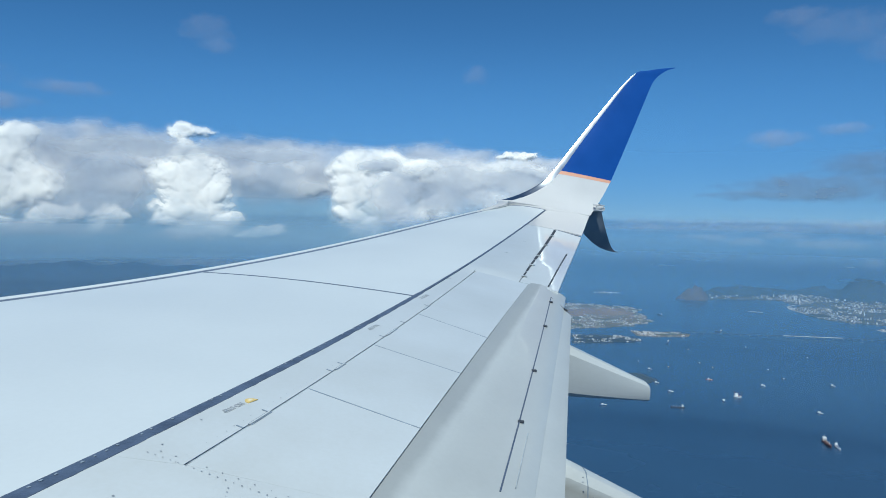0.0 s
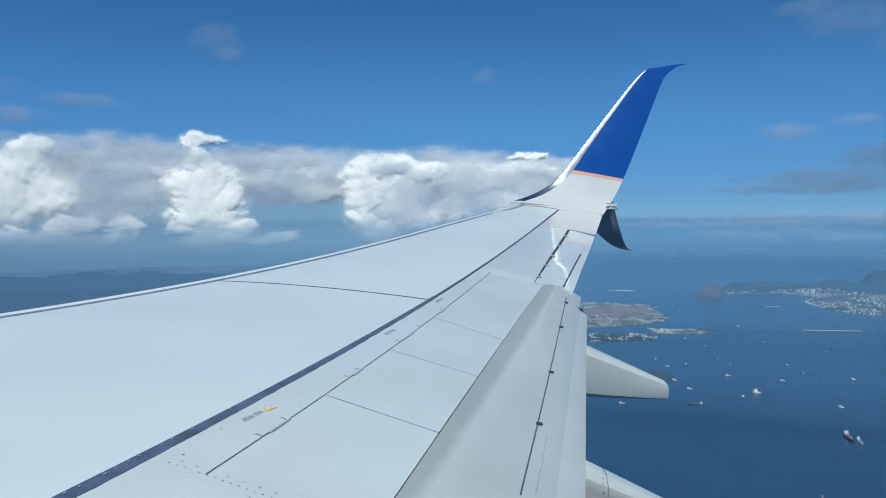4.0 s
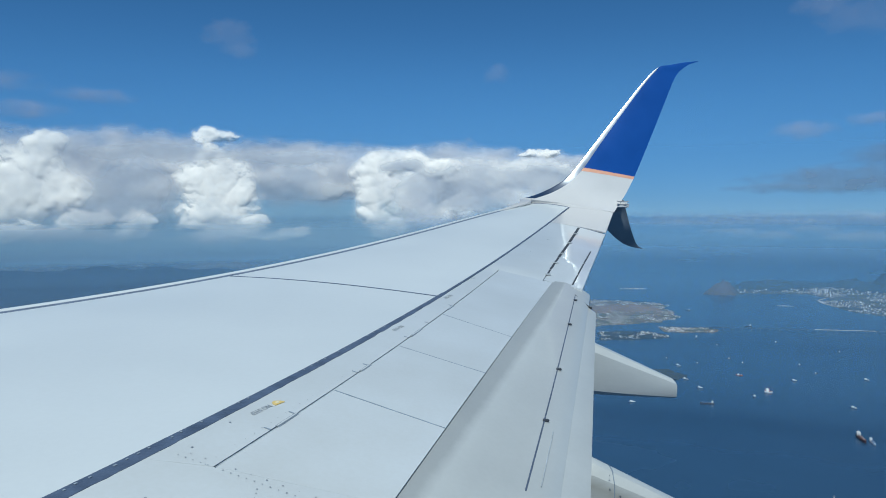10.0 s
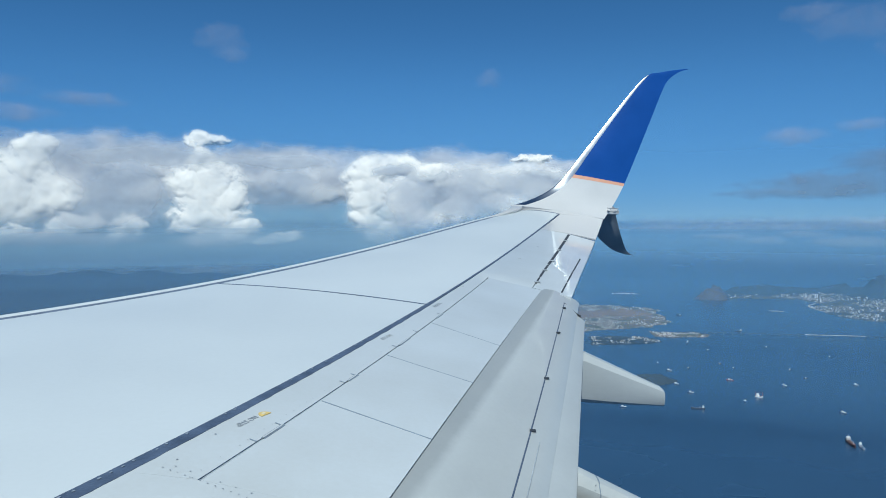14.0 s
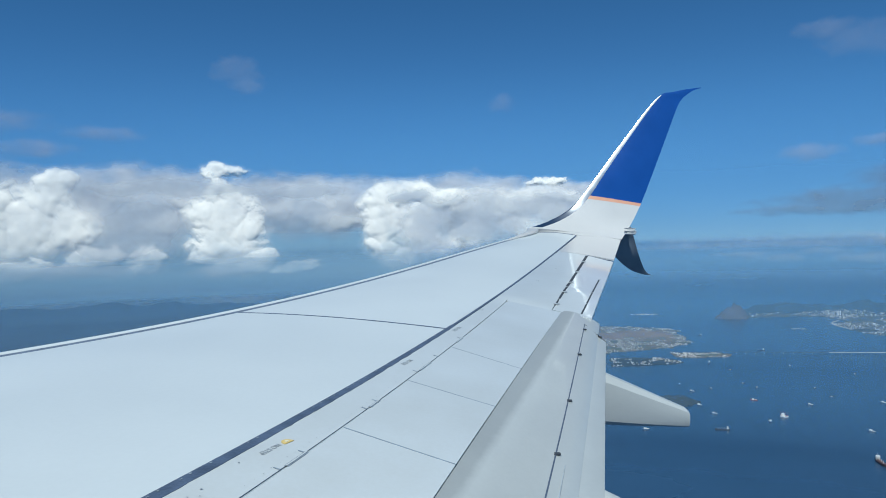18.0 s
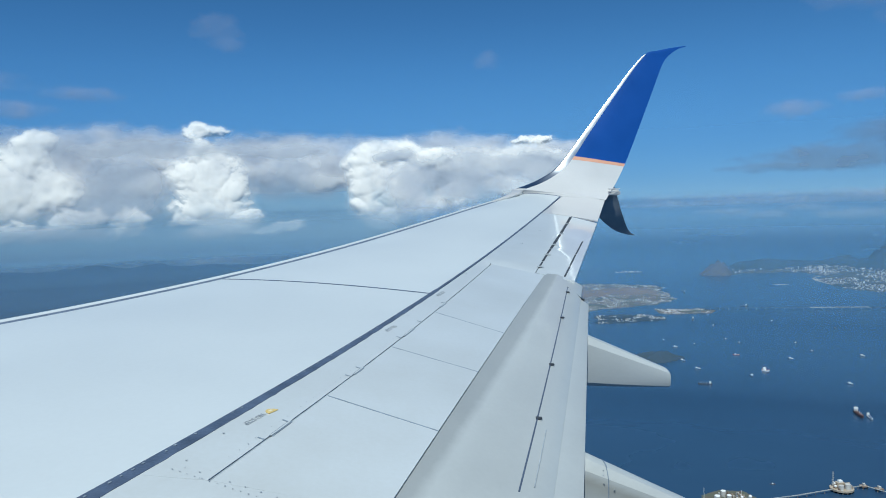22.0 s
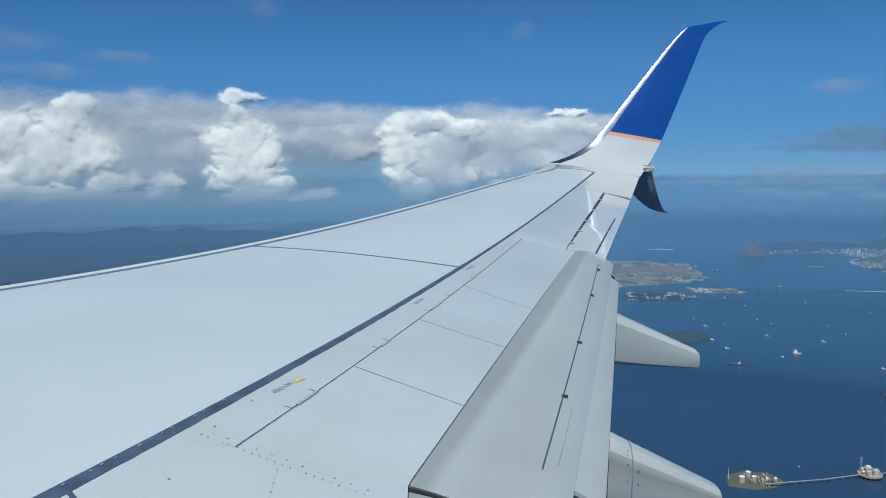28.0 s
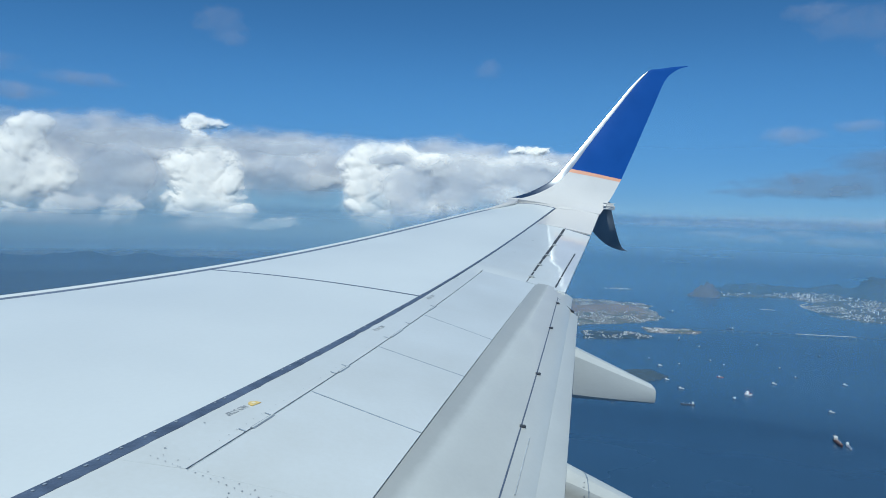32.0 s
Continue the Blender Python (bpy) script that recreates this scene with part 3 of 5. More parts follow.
def blade(name, s0, s1, u0, u1, mat, n=24, proud=0.0, label="", parent=None):
    """A closed piece of the winglet between two heights and two parts of its chord."""
    rows = []
    for i in range(n + 1):
        s = lerp(s0, s1, i / n)
        le, te = station(s)
        la, ta = station(min(len(STATIONS) - 1.001, s + 0.05))
        span = ((la + ta) - (le + te))
        if span.length < 1e-6:
            span = Vector((0.2, -0.3, 1))
        chord = te - le
        nrm = chord.cross(span).normalized()
        if nrm.x > 0:
            nrm = -nrm
        if s < 1.2:
            nrm = nrm.lerp(Vector((0, 0, 1)), (1.2 - s) * 0.2).normalized()
        c = chord.length
        ring = []
        f0, f1 = (front(s) - 0.003 if u0 is None else u0), (front(s) if u1 is None else u1)
        us = [lerp(f0, f1, (q / 10) ** (1.7 if u0 == 0 else 1)) for q in range(11)]
        th = 0.085 * c
        for u in reversed(us):
            ring.append(le + chord * u + nrm * (th * thick(u) + proud))
        for u in us[1:] if u0 == 0 else us:
            ring.append(le + chord * u - nrm * (th * thick(u) + proud))
        rows.append(ring)
    k = len(rows[0])
    v = [p for r in rows for p in r]
    f = [(a * k + b, a * k + (b + 1) % k, (a + 1) * k + (b + 1) % k, (a + 1) * k + b) for a in range(n) for b in range(k)]
    f += [tuple(range(k))[::-1], tuple(n * k + b for b in range(k))]
    me = mesh_of(name, v, f, mat, True)
    bm = bmesh.new()
    bm.from_mesh(me)
    bmesh.ops.recalc_face_normals(bm, faces=bm.faces)
    for e in bm.edges:
        if len(e.link_faces) == 2 and e.calc_face_angle(0) > 0.9:
            e.smooth = False
    bm.to_mesh(me)
    bm.free()
    return part(name, me, parent or wing, label)


blade("winglet_root", 0.0, 3.61, 0.12, 1.0, M_WHITE, 30, 0, "pale grey blended root of the winglet")
winglet = blade("winglet_blade", 3.83, 10.99, None, 1.0, M_BLUE, 84, 0, "deep blue winglet with a swept tip")
blade("winglet_stripe", 3.61, 3.83, 0.122, 1.0, M_ORANGE, 3, 0.001, "thin orange stripe across the winglet", winglet)
blade("winglet_root", 0.0, 0.25, 0.0, 0.125, M_WHITE, 4, 0, "pale grey front of the winglet root")
le, te = station(0.0)
la, ta = station(0.05)
nrm = (te - le).cross((la + ta) - (le + te)).normalized()
nrm = (-nrm if nrm.x > 0 else nrm).lerp(Vector((0, 0, 1)), 0.24).normalized()
us = [0.125 * (q / 10) ** 1.7 for q in range(11)]
th = 0.085 * (te - le).length
ring = [le + (te - le) * u + nrm * th * thick(u) for u in reversed(us)] + [le + (te - le) * u - nrm * th * thick(u) for u in us[1:]]
rows = []
for q in range(9):
    k = (1 - q / 8) ** 1.6
    x = lerp(14.95, 13.6, q / 8)
    mid = Vector((x, lerp(y_le(x) + 0.12, sum(p.y for p in ring) / len(ring), k), lerp(zs(x) - 0.02, sum(p.z for p in ring) / len(ring), k)))
    old = sum(ring, Vector()) / len(ring)
    rows.append([mid + Vector((0, (p.y - old.y) * (0.25 + 0.75 * k), (p.z - old.z) * (0.15 + 0.85 * k))) for p in ring])
n, k = 8, len(ring)
f = [(a * k + b, a * k + (b + 1) % k, (a + 1) * k + (b + 1) % k, (a + 1) * k + b) for a in range(n) for b in range(k)] + [tuple(n * k + b for b in range(k))]
part("winglet_nose", mesh_of("winglet_nose", [p for r in rows for p in r], f, M_WHITE, True), wing, "pale fairing where the winglet meets the slat")
blade("leading_edge", 0.25, 7.93, 0.0, None, M_CHROME, 80, 0.001, "polished bare-metal leading edge", winglet)

# lower strake of the split tip
PTS = [((15.32, -4.05, 0.22), (15.35, -4.57, 0.37)), ((15.22, -4.15, 0.0), (15.45, -4.70, 0.10)), ((15.2, -4.26, -0.24), (15.55, -4.84, -0.18)), ((15.5, -4.66, -0.5), (15.7, -5.02, -0.47)), ((15.7, -4.99, -0.61), (15.78, -5.14, -0.59)), ((15.85, -5.28, -0.65), (15.86, -5.30, -0.655))]
rows = []
for q in range(26):
    i = min(int(q / 5), len(PTS) - 2)
    g = q / 5 - i
    w = [-0.5 * g + g * g - 0.5 * g ** 3, 1 - 2.5 * g * g + 1.5 * g ** 3, 0.5 * g + 2 * g * g - 1.5 * g ** 3, -0.5 * g * g + 0.5 * g ** 3]
    near = [PTS[min(max(i + d, 0), len(PTS) - 1)] for d in (-1, 0, 1, 2)]
    a, b = (sum((Vector(p[e]) * wt for p, wt in zip(near, w)), Vector()) for e in (0, 1))
    a.x, b.x = a.x + 0.3 * (0.3 - a.z), b.x + 0.3 * (0.3 - b.z)
    c = b - a
    side = Vector((0.011 * c.length, 0, 0))
    rows.append([a, a + c * 0.2 - side, a + c * 0.6 - side * 0.8, b, a + c * 0.6 + side * 0.8, a + c * 0.2 + side])
k = 6
v = [p for r in rows for p in r]
f = [(a * k + b, a * k + (b + 1) % k, (a + 1) * k + (b + 1) % k, (a + 1) * k + b) for a in range(len(rows) - 1) for b in range(k)]
f += [tuple(range(k)), tuple((len(rows) - 1) * k + b for b in range(k))]
me = mesh_of("lower_strake", v, f, M_NAVY, True)
bm = bmesh.new()
bm.from_mesh(me)
bmesh.ops.recalc_face_normals(bm, faces=bm.faces)
for e in bm.edges:
    if len(e.link_faces) == 2 and e.calc_face_angle(0) > 0.35:
        e.smooth = False
bm.to_mesh(me)
bm.free()
strake = part("lower_strake", me, wing, "dark blue-grey lower winglet fin")
for dz in (0.0, 0.055, 0.11):
    bm = bmesh.new()
    bmesh.ops.create_cone(bm, cap_ends=True, segments=8, radius1=0.014, radius2=0.006, depth=0.27, matrix=pose(15.2, -4.52, 0.22 + dz, 90, 0, 18))
    me = bpy.data.meshes.new("static_wick")
    bm.to_mesh(me)
    bm.free()
    me.materials.append(M_WHITE)
    part("static_wick", me, strake, "pale static discharger")
bm = bmesh.new()
bmesh.ops.create_cube(bm, size=1, matrix=Matrix.Translation((15.3, -4.5, 0.26)) @ Matrix.Diagonal((0.08, 0.34, 0.12, 1)))
bmesh.ops.bevel(bm, geom=bm.edges[:], offset=0.03, segments=2, affect="EDGES")
me = bpy.data.meshes.new("light_housing")
bm.to_mesh(me)
bm.free()
me.materials.append(M_WHITE)
part("light_housing", me, strake, "small pale tip light housing")

# ---------------- small marks on the wing ----------------
def dot(bmesh_, x, y, r, lift=0.0035, n=8):
    r *= 0.62
    c = Vector((x, y, top_z(x, y) + lift))
    ring = [bmesh_.verts.new(c + Vector((r * math.cos(2 * math.pi * a / n), r * math.sin(2 * math.pi * a / n), 0))) for a in range(n)]
    peak = bmesh_.verts.new(c + Vector((0, 0, 0.0008)))
    for a in range(n):
        bmesh_.faces.new((ring[a], ring[(a + 1) % n], peak))


bm = bmesh.new()
rng = random.Random(4)
x = 2.95
while x < 8.4:
    if rng.random() < 0.85:
        dot(bm, x, y_h(x) + 0.045 + rng.uniform(-0.004, 0.004), rng.uniform(0.003, 0.0055))
    x += 0.075 if x < 5 else 0.14
for j in range(22):
    t = j / 21
    x, y = lerp(3.05, 2.72, t), lerp(0.83, 0.16, t)
    dot(bm, x - 0.04, y, rng.uniform(0.004, 0.006))
    if j % 2:
        dot(bm, x + 0.0, y - 0.01, rng.uniform(0.004, 0.006))
for j in range(12):
    t = j / 11
    dot(bm, lerp(2.79, 2.40, t), lerp(0.49, 0.465, t), rng.uniform(0.004, 0.006))
for x, y in ((2.62, 0.83), (2.28, 0.90), (2.30, 0.87), (2.26, 0.93), (3.42, 0.72), (3.1, 0.80), (6.0, -0.16), (9.6, -1.6)):
    dot(bm, x, y, 0.008)
me = bpy.data.meshes.new("rivets")
bm.to_mesh(me)
bm.free()
me.materials.append(M_RIVET)
part("rivets", me, wing, "rows of small dark rivets", "stuff")


def patch(name, x, y, lx, ly, turn, mat, lift=0.0035, label="", parent=None):
    c, s = math.cos(radians(turn)), math.sin(radians(turn))
    rows = []
    for b in (ly / 2, -ly / 2):
        row = []
        for a in (-lx / 2, lx / 2):
            px, py = x + a * c - b * s, y + a * s + b * c
            row.append(Vector((px, py, top_z(px, py) + lift)))
        rows.append(row)
    return part(name, slab(rows, 0.002, mat, name, False), parent or wing, label)


# stencils: readable words near the window, bars farther out
def stencil(words, x, y, size, turn):
    cu = bpy.data.curves.new("stencil", "FONT")
    cu.body, cu.size, cu.align_x, cu.align_y, cu.extrude = words, size, "CENTER", "CENTER", 0.0005
    ob = bpy.data.objects.new("stencil", cu)
    me_ = bpy.data.meshes.new_from_object(ob)
    bpy.data.objects.remove(ob)
    q = Matrix.Rotation(radians(turn), 4, "Z")
    for vv in me_.vertices:
        p = q @ vv.co
        vv.co = Vector((x + p.x, y + p.y, top_z(x + p.x, y + p.y) + 0.003 + vv.co.z))
    me_.materials.clear()
    me_.materials.append(M_STENCIL)
    return part("stencil", me_, trailing_panel, "grey stencilled warning words")


for x, y, size in ((3.625, 0.622, 0.042), (5.58, -0.02, 0.046), (6.88, -0.47, 0.05)):
    stencil("NO STEP", x, y, size, 158)
for x, y, k in ((7.85, -0.80, 3), (9.9, -1.74, 3), (11.0, -2.2, 2)):
    for q in range(k):
        patch("stencil_bar", x + 0.026 * (q // 2), y - 0.0095 * (q // 2) + 0.022 * (q % 2), 0.019, 0.010, -20, M_STENCIL, parent=trailing_panel)
# yellow half-disc
arc = [(3.745 + 0.036 * math.cos(q), 0.548 + 0.040 * math.sin(q)) for q in [radians(-25 + 180 * k / 14) for k in range(15)]]
v = [(x, y, top_z(x, y) + z) for z in (0.001, 0.004) for x, y in arc]
f = [tuple(range(15))[::-1], tuple(range(15, 30))] + [(k, (k + 1) % 15, 15 + (k + 1) % 15, 15 + k) for k in range(15)]
me = mesh_of("yellow_mark", v, f, M_YELLOW)
yellow_mark = part("yellow_mark", me, wing, "yellow half-round hook mark")
patch("yellow_mark_core", 3.75, 0.563, 0.022, 0.016, -20, M_CREAM, 0.006, "pale core of the mark", yellow_mark)
rng = random.Random(9)
for k in range(58):
    x = 2.5 + 0.055 * k + 0.0006 * k * k
    if rng.random() < 0.22 or 3.9 < x < 4.3:
        continue
    patch("sealant_dot", x, lerp(y_f1(x), y_f2(x), rng.uniform(0.26, 0.36)), rng.uniform(0.010, 0.020), rng.uniform(0.006, 0.010), -20, M_DOT, 0.0075, "", sealant)
# hinge dashes across the spoiler line
for x in (3.42, 3.66, 4.45, 4.62, 5.4, 5.9, 6.6):
    patch("hinge_mark", x - 0.02, y_h(x) + 0.03, 0.008, 0.036, -30, M_SEAL_P, parent=trailing_panel)
# pale hinge covers between the dashes
for xa, xb in ((3.44, 3.64), (4.46, 4.61), (5.42, 5.66), (6.42, 6.6)):
    xm = (xa + xb) / 2
    slope = math.degrees(math.atan2(y_h(xb) - y_h(xa), xb - xa))
    for off_, w_, m_, up in ((0.0, 0.020, M_SEAL_P, 0.003), (0.0, 0.008, M_PANEL, 0.006)):
        patch("hinge_cover", xm, y_h(xm) + off_, (xb - xa) * 1.05, w_, slope, m_, up, "", trailing_panel)
# access panel outline near the root
for x, y, lx, ly in ((2.32, 0.475, 0.012, 0.09), (2.2, 0.515, 0.26, 0.012), (2.32, 0.30, 0.012, 0.3)):
    patch("panel_outline", x, y, lx, ly, 0, M_SEAL)

# ---------------- the fuselage side that carries the wing ----------------
M_BODY = material("fuselage_white_paint", (0.7, 0.71, 0.72), 0.35, 0, 0.05, 0.8, 30)
cx, cz, rad = -1.62, ALT - 0.25, 1.88
bm = bmesh.new()
ys = sorted({-9 + 0.5 * i for i in range(46) if abs(-9 + 0.5 * i) > 0.45} | {-0.42, 0.42})
an = sorted(set(range(-180, 180, 5)) - {0, 5, 10, 15} | {-4, 19})
grid = {}
for y in ys:
    for a in an:
        for k, r in ((0, rad), (1, rad - 0.06)):
            grid[y, a, k] = bm.verts.new((cx + r * math.cos(radians(a)), y, cz + r * math.sin(radians(a))))
for ya, yb in zip(ys, ys[1:]):
    for aa, ab in zip(an, an[1:] + an[:1]):
        if ya == -0.42 and aa == -4:
            for q in (((ya, aa), (ya, ab)), ((ya, ab), (yb, ab)), ((yb, ab), (yb, aa)), ((yb, aa), (ya, aa))):
                bm.faces.new((grid[(*q[0], 0)], grid[(*q[1], 0)], grid[(*q[1], 1)], grid[(*q[0], 1)]))
            continue
        bm.faces.new((grid[ya, aa, 0], grid[ya, ab, 0], grid[yb, ab, 0], grid[yb, aa, 0]))
        bm.faces.new((grid[ya, aa, 1], grid[yb, aa, 1], grid[yb, ab, 1], grid[ya, ab, 1]))
for y in (ys[0], ys[-1]):
    bm.faces.new([grid[y, a, 0] for a in an])
bmesh.ops.recalc_face_normals(bm, faces=bm.faces)
for fc in bm.faces:
    fc.smooth = len(fc.verts) == 4
for e in bm.edges:
    e.smooth = not (len(e.link_faces) == 2 and e.calc_face_angle(0) > 0.6)
me = bpy.data.meshes.new("wall_fuselage")
bm.to_mesh(me)
bm.free()
me.materials.append(M_BODY)
fus = new("wall_fuselage", me)
fus.matrix_world = BANK
tagged(fus, "plain white fuselage side with an open cabin window", "wall", "", "structure")


# ---------------- sea ----------------
def at(b, r, z=0.0):
    """A place by bearing (degrees from +x towards +y) and range from the window."""
    return Vector((r * math.cos(radians(b)), r * math.sin(radians(b)), z))


M_SEA = material("sea_water", (0.025, 0.058, 0.112), 0.25, 0, 0.12, 0.003, 0.02, 0.0)
t = M_SEA.node_tree
pr = t.nodes["Principled BSDF"]
wv, bn = t.nodes.new("ShaderNodeTexNoise"), t.nodes.new("ShaderNodeBump")
wv.inputs["Scale"].default_value, wv.inputs["Detail"].default_value = 0.35, 6
co = t.nodes.new("ShaderNodeTexCoord")
t.links.new(co.outputs["Object"], wv.inputs["Vector"])
bn.inputs["Strength"].default_value, bn.inputs["Distance"].default_value = 0.05, 0.25
t.links.new(wv.outputs[0], bn.inputs["Height"])
t.links.new(bn.outputs[0], pr.inputs["Normal"])
pr.inputs["IOR"].default_value = 1.33
n = 160
ring = [(0, 0, 0)] + [(r * math.cos(2 * math.pi * a / n), r * math.sin(2 * math.pi * a / n), 0) for r in (300, 900, 2000, 4990) for a in range(n)]
f = [(0, 1 + a, 1 + (a + 1) % n) for a in range(n)]
for k in range(3):
    f += [(1 + k * n + a, 1 + (k + 1) * n + a, 1 + (k + 1) * n + (a + 1) % n, 1 + k * n + (a + 1) % n) for a in range(n)]
tagged(new("water", mesh_of("water", ring, f, M_SEA)), "calm deep blue bay water reaching the horizon", "water", "", "structure")

# ---------------- land ----------------
M_LAND = material("hazy_green_land", (0.045, 0.075, 0.06), 0.9, 0, 0.3, 0.03, 0.4, 0, 0, (1, 1, 1), (0.22, 0.155, 0.115))
# Dark forest with the blue of haze mixed into its colour.
M_HILL = material("haze_blue_forest_hill", (0.032, 0.052, 0.07), 0.95, 0, 0.3, 0.02, 0.25)
M_ROCK = material("bare_brown_hill", (0.17, 0.125, 0.095), 0.95, 0, 0.3, 0.03, 0.3)
M_CRAG = material("hazy_brown_crag", (0.085, 0.072, 0.07), 0.95, 0, 0.3, 0.03, 0.3)
# The far coast's blue is distance haze put into the base colour.
M_FAR = material("far_haze_blue_coast", (0.03, 0.058, 0.10), 0.95, 0, 0.2, 0.01, 0.1)
M_B1 = material("white_buildings", (0.70, 0.67, 0.63), 0.7, 0, 0.1, 0.2, 2, random_each=0.4)
M_URBAN = material("grey_town_ground", (0.045, 0.062, 0.06), 0.9, 0, 0.3, 0.012, 0.2, 0, 0, (1, 1, 1), (0.115, 0.112, 0.10))
M_B2 = material("cream_buildings", (0.42, 0.37, 0.32), 0.7, 0, 0.1, 0.2, 2, random_each=0.45)
M_B3 = material("tile_roofs", (0.24, 0.16, 0.12), 0.8, 0, 0.15, 0.2, 2, random_each=0.3)
M_SAND = material("pale_shore", (0.36, 0.345, 0.31), 0.9, 0, 0.15, 0.1, 1)


def inside(poly_, x, y):
    c, j = False, len(poly_) - 1
    for i in range(len(poly_)):
        (xi, yi), (xj, yj) = poly_[i], poly_[j]
        if (yi > y) != (yj > y) and x < (xj - xi) * (y - yi) / (yj - yi) + xi:
            c = not c
        j = i
    return c


def edge_gap(poly_, x, y):
    """Distance to the outline."""
    best = 1e9
    for (xa, ya), (xb, yb) in zip(poly_, poly_[1:] + poly_[:1]):
        dx, dy = xb - xa, yb - ya
        t_ = max(0, min(1, ((x - xa) * dx + (y - ya) * dy) / (dx * dx + dy * dy + 1e-9)))
        best = min(best, math.hypot(x - xa - t_ * dx, y - ya - t_ * dy))
    return best


def land_height(poly_, hills, base):
    def height(x, y):
        g = edge_gap(poly_, x, y)
        h = base * min(1, g / 8)
        for hx, hy, hr, hh in hills:
            d2 = ((x - hx) ** 2 + (y - hy) ** 2) / (hr * hr)
            if d2 < 6:
                h += hh * math.exp(-d2 * 1.3) * (0.75 + 0.5 * noise.noise(Vector((x * 4 / hr, y * 4 / hr, 1.7)))) * min(1, g / 10)
        return h
    return height


def land(name, outline, cell, base, hills, mat, label, wobble=7.0, low_mat=None, turn=0.0):
    """An island or coast from its outline (bearing, range); hills as (bearing, range, radius, height)."""
    pts = [at(b + turn, r) for b, r in outline]
    fine_ = []
    for p, q in zip(pts, pts[1:] + pts[:1]):
        k = max(2, int((q - p).length / 14))
        for i in range(k):
            s = p.lerp(q, i / k)
            fine_.append((s.x + wobble * noise.noise(s * 0.035), s.y + wobble * noise.noise(s * 0.035 + Vector((9, 9, 9)))))
    hl = [(*at(b + turn, r).to_2d(), hr, hh) for b, r, hr, hh in hills]
    height = land_height(fine_, hl, base)
    xs, ys_ = [p[0] for p in fine_], [p[1] for p in fine_]
    x0, y0 = min(xs), min(ys_)
    nx, ny = int((max(xs) - x0) / cell) + 2, int((max(ys_) - y0) / cell) + 2
    ids, verts, faces = {}, [], []

    def vid(i, j):
        if (i, j) not in ids:
            x, y = x0 + i * cell, y0 + j * cell
            ids[i, j] = len(verts)
            verts.append((x, y, height(x, y) if inside(fine_, x, y) else -0.4))
        return ids[i, j]

    for i in range(nx):
        for j in range(ny):
            if inside(fine_, x0 + (i + 0.5) * cell, y0 + (j + 0.5) * cell):
                faces.append((vid(i, j), vid(i + 1, j), vid(i + 1, j + 1), vid(i, j + 1)))
    me_ = mesh_of(name, verts, faces, mat, True)
    if low_mat:
        me_.materials.append(low_mat)
        me_.polygons.foreach_set("material_index", [int(max(verts[q][2] for q in fc) < 4.5) for fc in faces])
    ob = tagged(new(name, me_), label, "land", "", "structure")
    return ob, fine_, height


def town(name, outline, height, count, low, high, tall, label, seed, clump=0.02, keep=0.48, slope=6.0, shore=3.0):
    """Many small blocks on a piece of land, thicker where a slow pattern says so."""
    r = random.Random(seed)
    xs, ys_ = [p[0] for p in outline], [p[1] for p in outline]
    verts, faces, mats, tries = [], [], [], 0
    while len(mats) < count * 6 and tries < count * 30:
        tries += 1
        x, y = r.uniform(min(xs), max(xs)), r.uniform(min(ys_), max(ys_))
        if not inside(outline, x, y) or edge_gap(outline, x, y) < shore:
            continue
        if 0.5 + 0.5 * noise.noise(Vector((x * clump, y * clump, seed * 3.3))) < keep:
            continue
        z = height(x, y)
        if z > slope:
            continue
        w, d = r.uniform(low, high), r.uniform(low, high)
        h = r.uniform(0.35, 0.8) * low + (tall * r.random() ** 5)
        a = r.uniform(-0.3, 0.3) + 0.6
        c, s = math.cos(a), math.sin(a)
        k = len(verts)
        for dz in (-1.0, h):
            for px, py in ((-w, -d), (w, -d), (w, d), (-w, d)):
                verts.append((x + 0.5 * (px * c - py * s), y + 0.5 * (px * s + py * c), z + dz))
        wall = 0 if r.random() < 0.62 else 1
        roof = wall if r.random() < 0.6 else 2
        for q in ((0, 1, 5, 4), (1, 2, 6, 5), (2, 3, 7, 6), (3, 0, 4, 7), (3, 2, 1, 0)):
            faces.append(tuple(k + i for i in q))
            mats.append(wall)
        faces.append((k + 4, k + 5, k + 6, k + 7))
        mats.append(roof)
    me_ = bpy.data.meshes.new(name)
    me_.from_pydata(verts, [], faces)
    for m in (M_B1, M_B2, M_B3):
        me_.materials.append(m)
    me_.polygons.foreach_set("material_index", mats)
    me_.update()
    return tagged(new(name, me_), label, "buildings", "", "stuff")


# port peninsula
PORT_TURN = -0.7
_, ol, hf = land("ground_peninsula", [(-7.2, 1430), (-13.2, 1380), (-16.3, 1365), (-18.2, 1350), (-19.5, 1315), (-19.0, 1270), (-20.1, 1190), (-19.3, 1130), (-17.3, 1085), (-15.3, 1065), (-13.3, 1035), (-8.2, 1010)], 7, 0.8,
             [(-17.3, 1225, 34, 11), (-15.6, 1235, 26, 7), (-13.7, 1200, 45, 8), (-10.2, 1300, 80, 12), (-18.6, 1180, 18, 4)], M_ROCK, "low green and built-up peninsula in the bay", 16.0, M_LAND, PORT_TURN)
town("peninsula_houses", ol, hf, 5200, 0.4, 1.25, 1.1, "dense pale houses and sheds on the peninsula", 3, 0.04, 0.42, 3.6, 1.5)
_, ol, hf = land("ground_spit", [(-18.3, 1066), (-20.2, 1062), (-21.4, 1075), (-22.7, 1060), (-22.4, 1030), (-20.6, 1022), (-18.9, 1016)], 4, 0.7, [], M_LAND, "narrow harbour spit", 5, None, PORT_TURN)
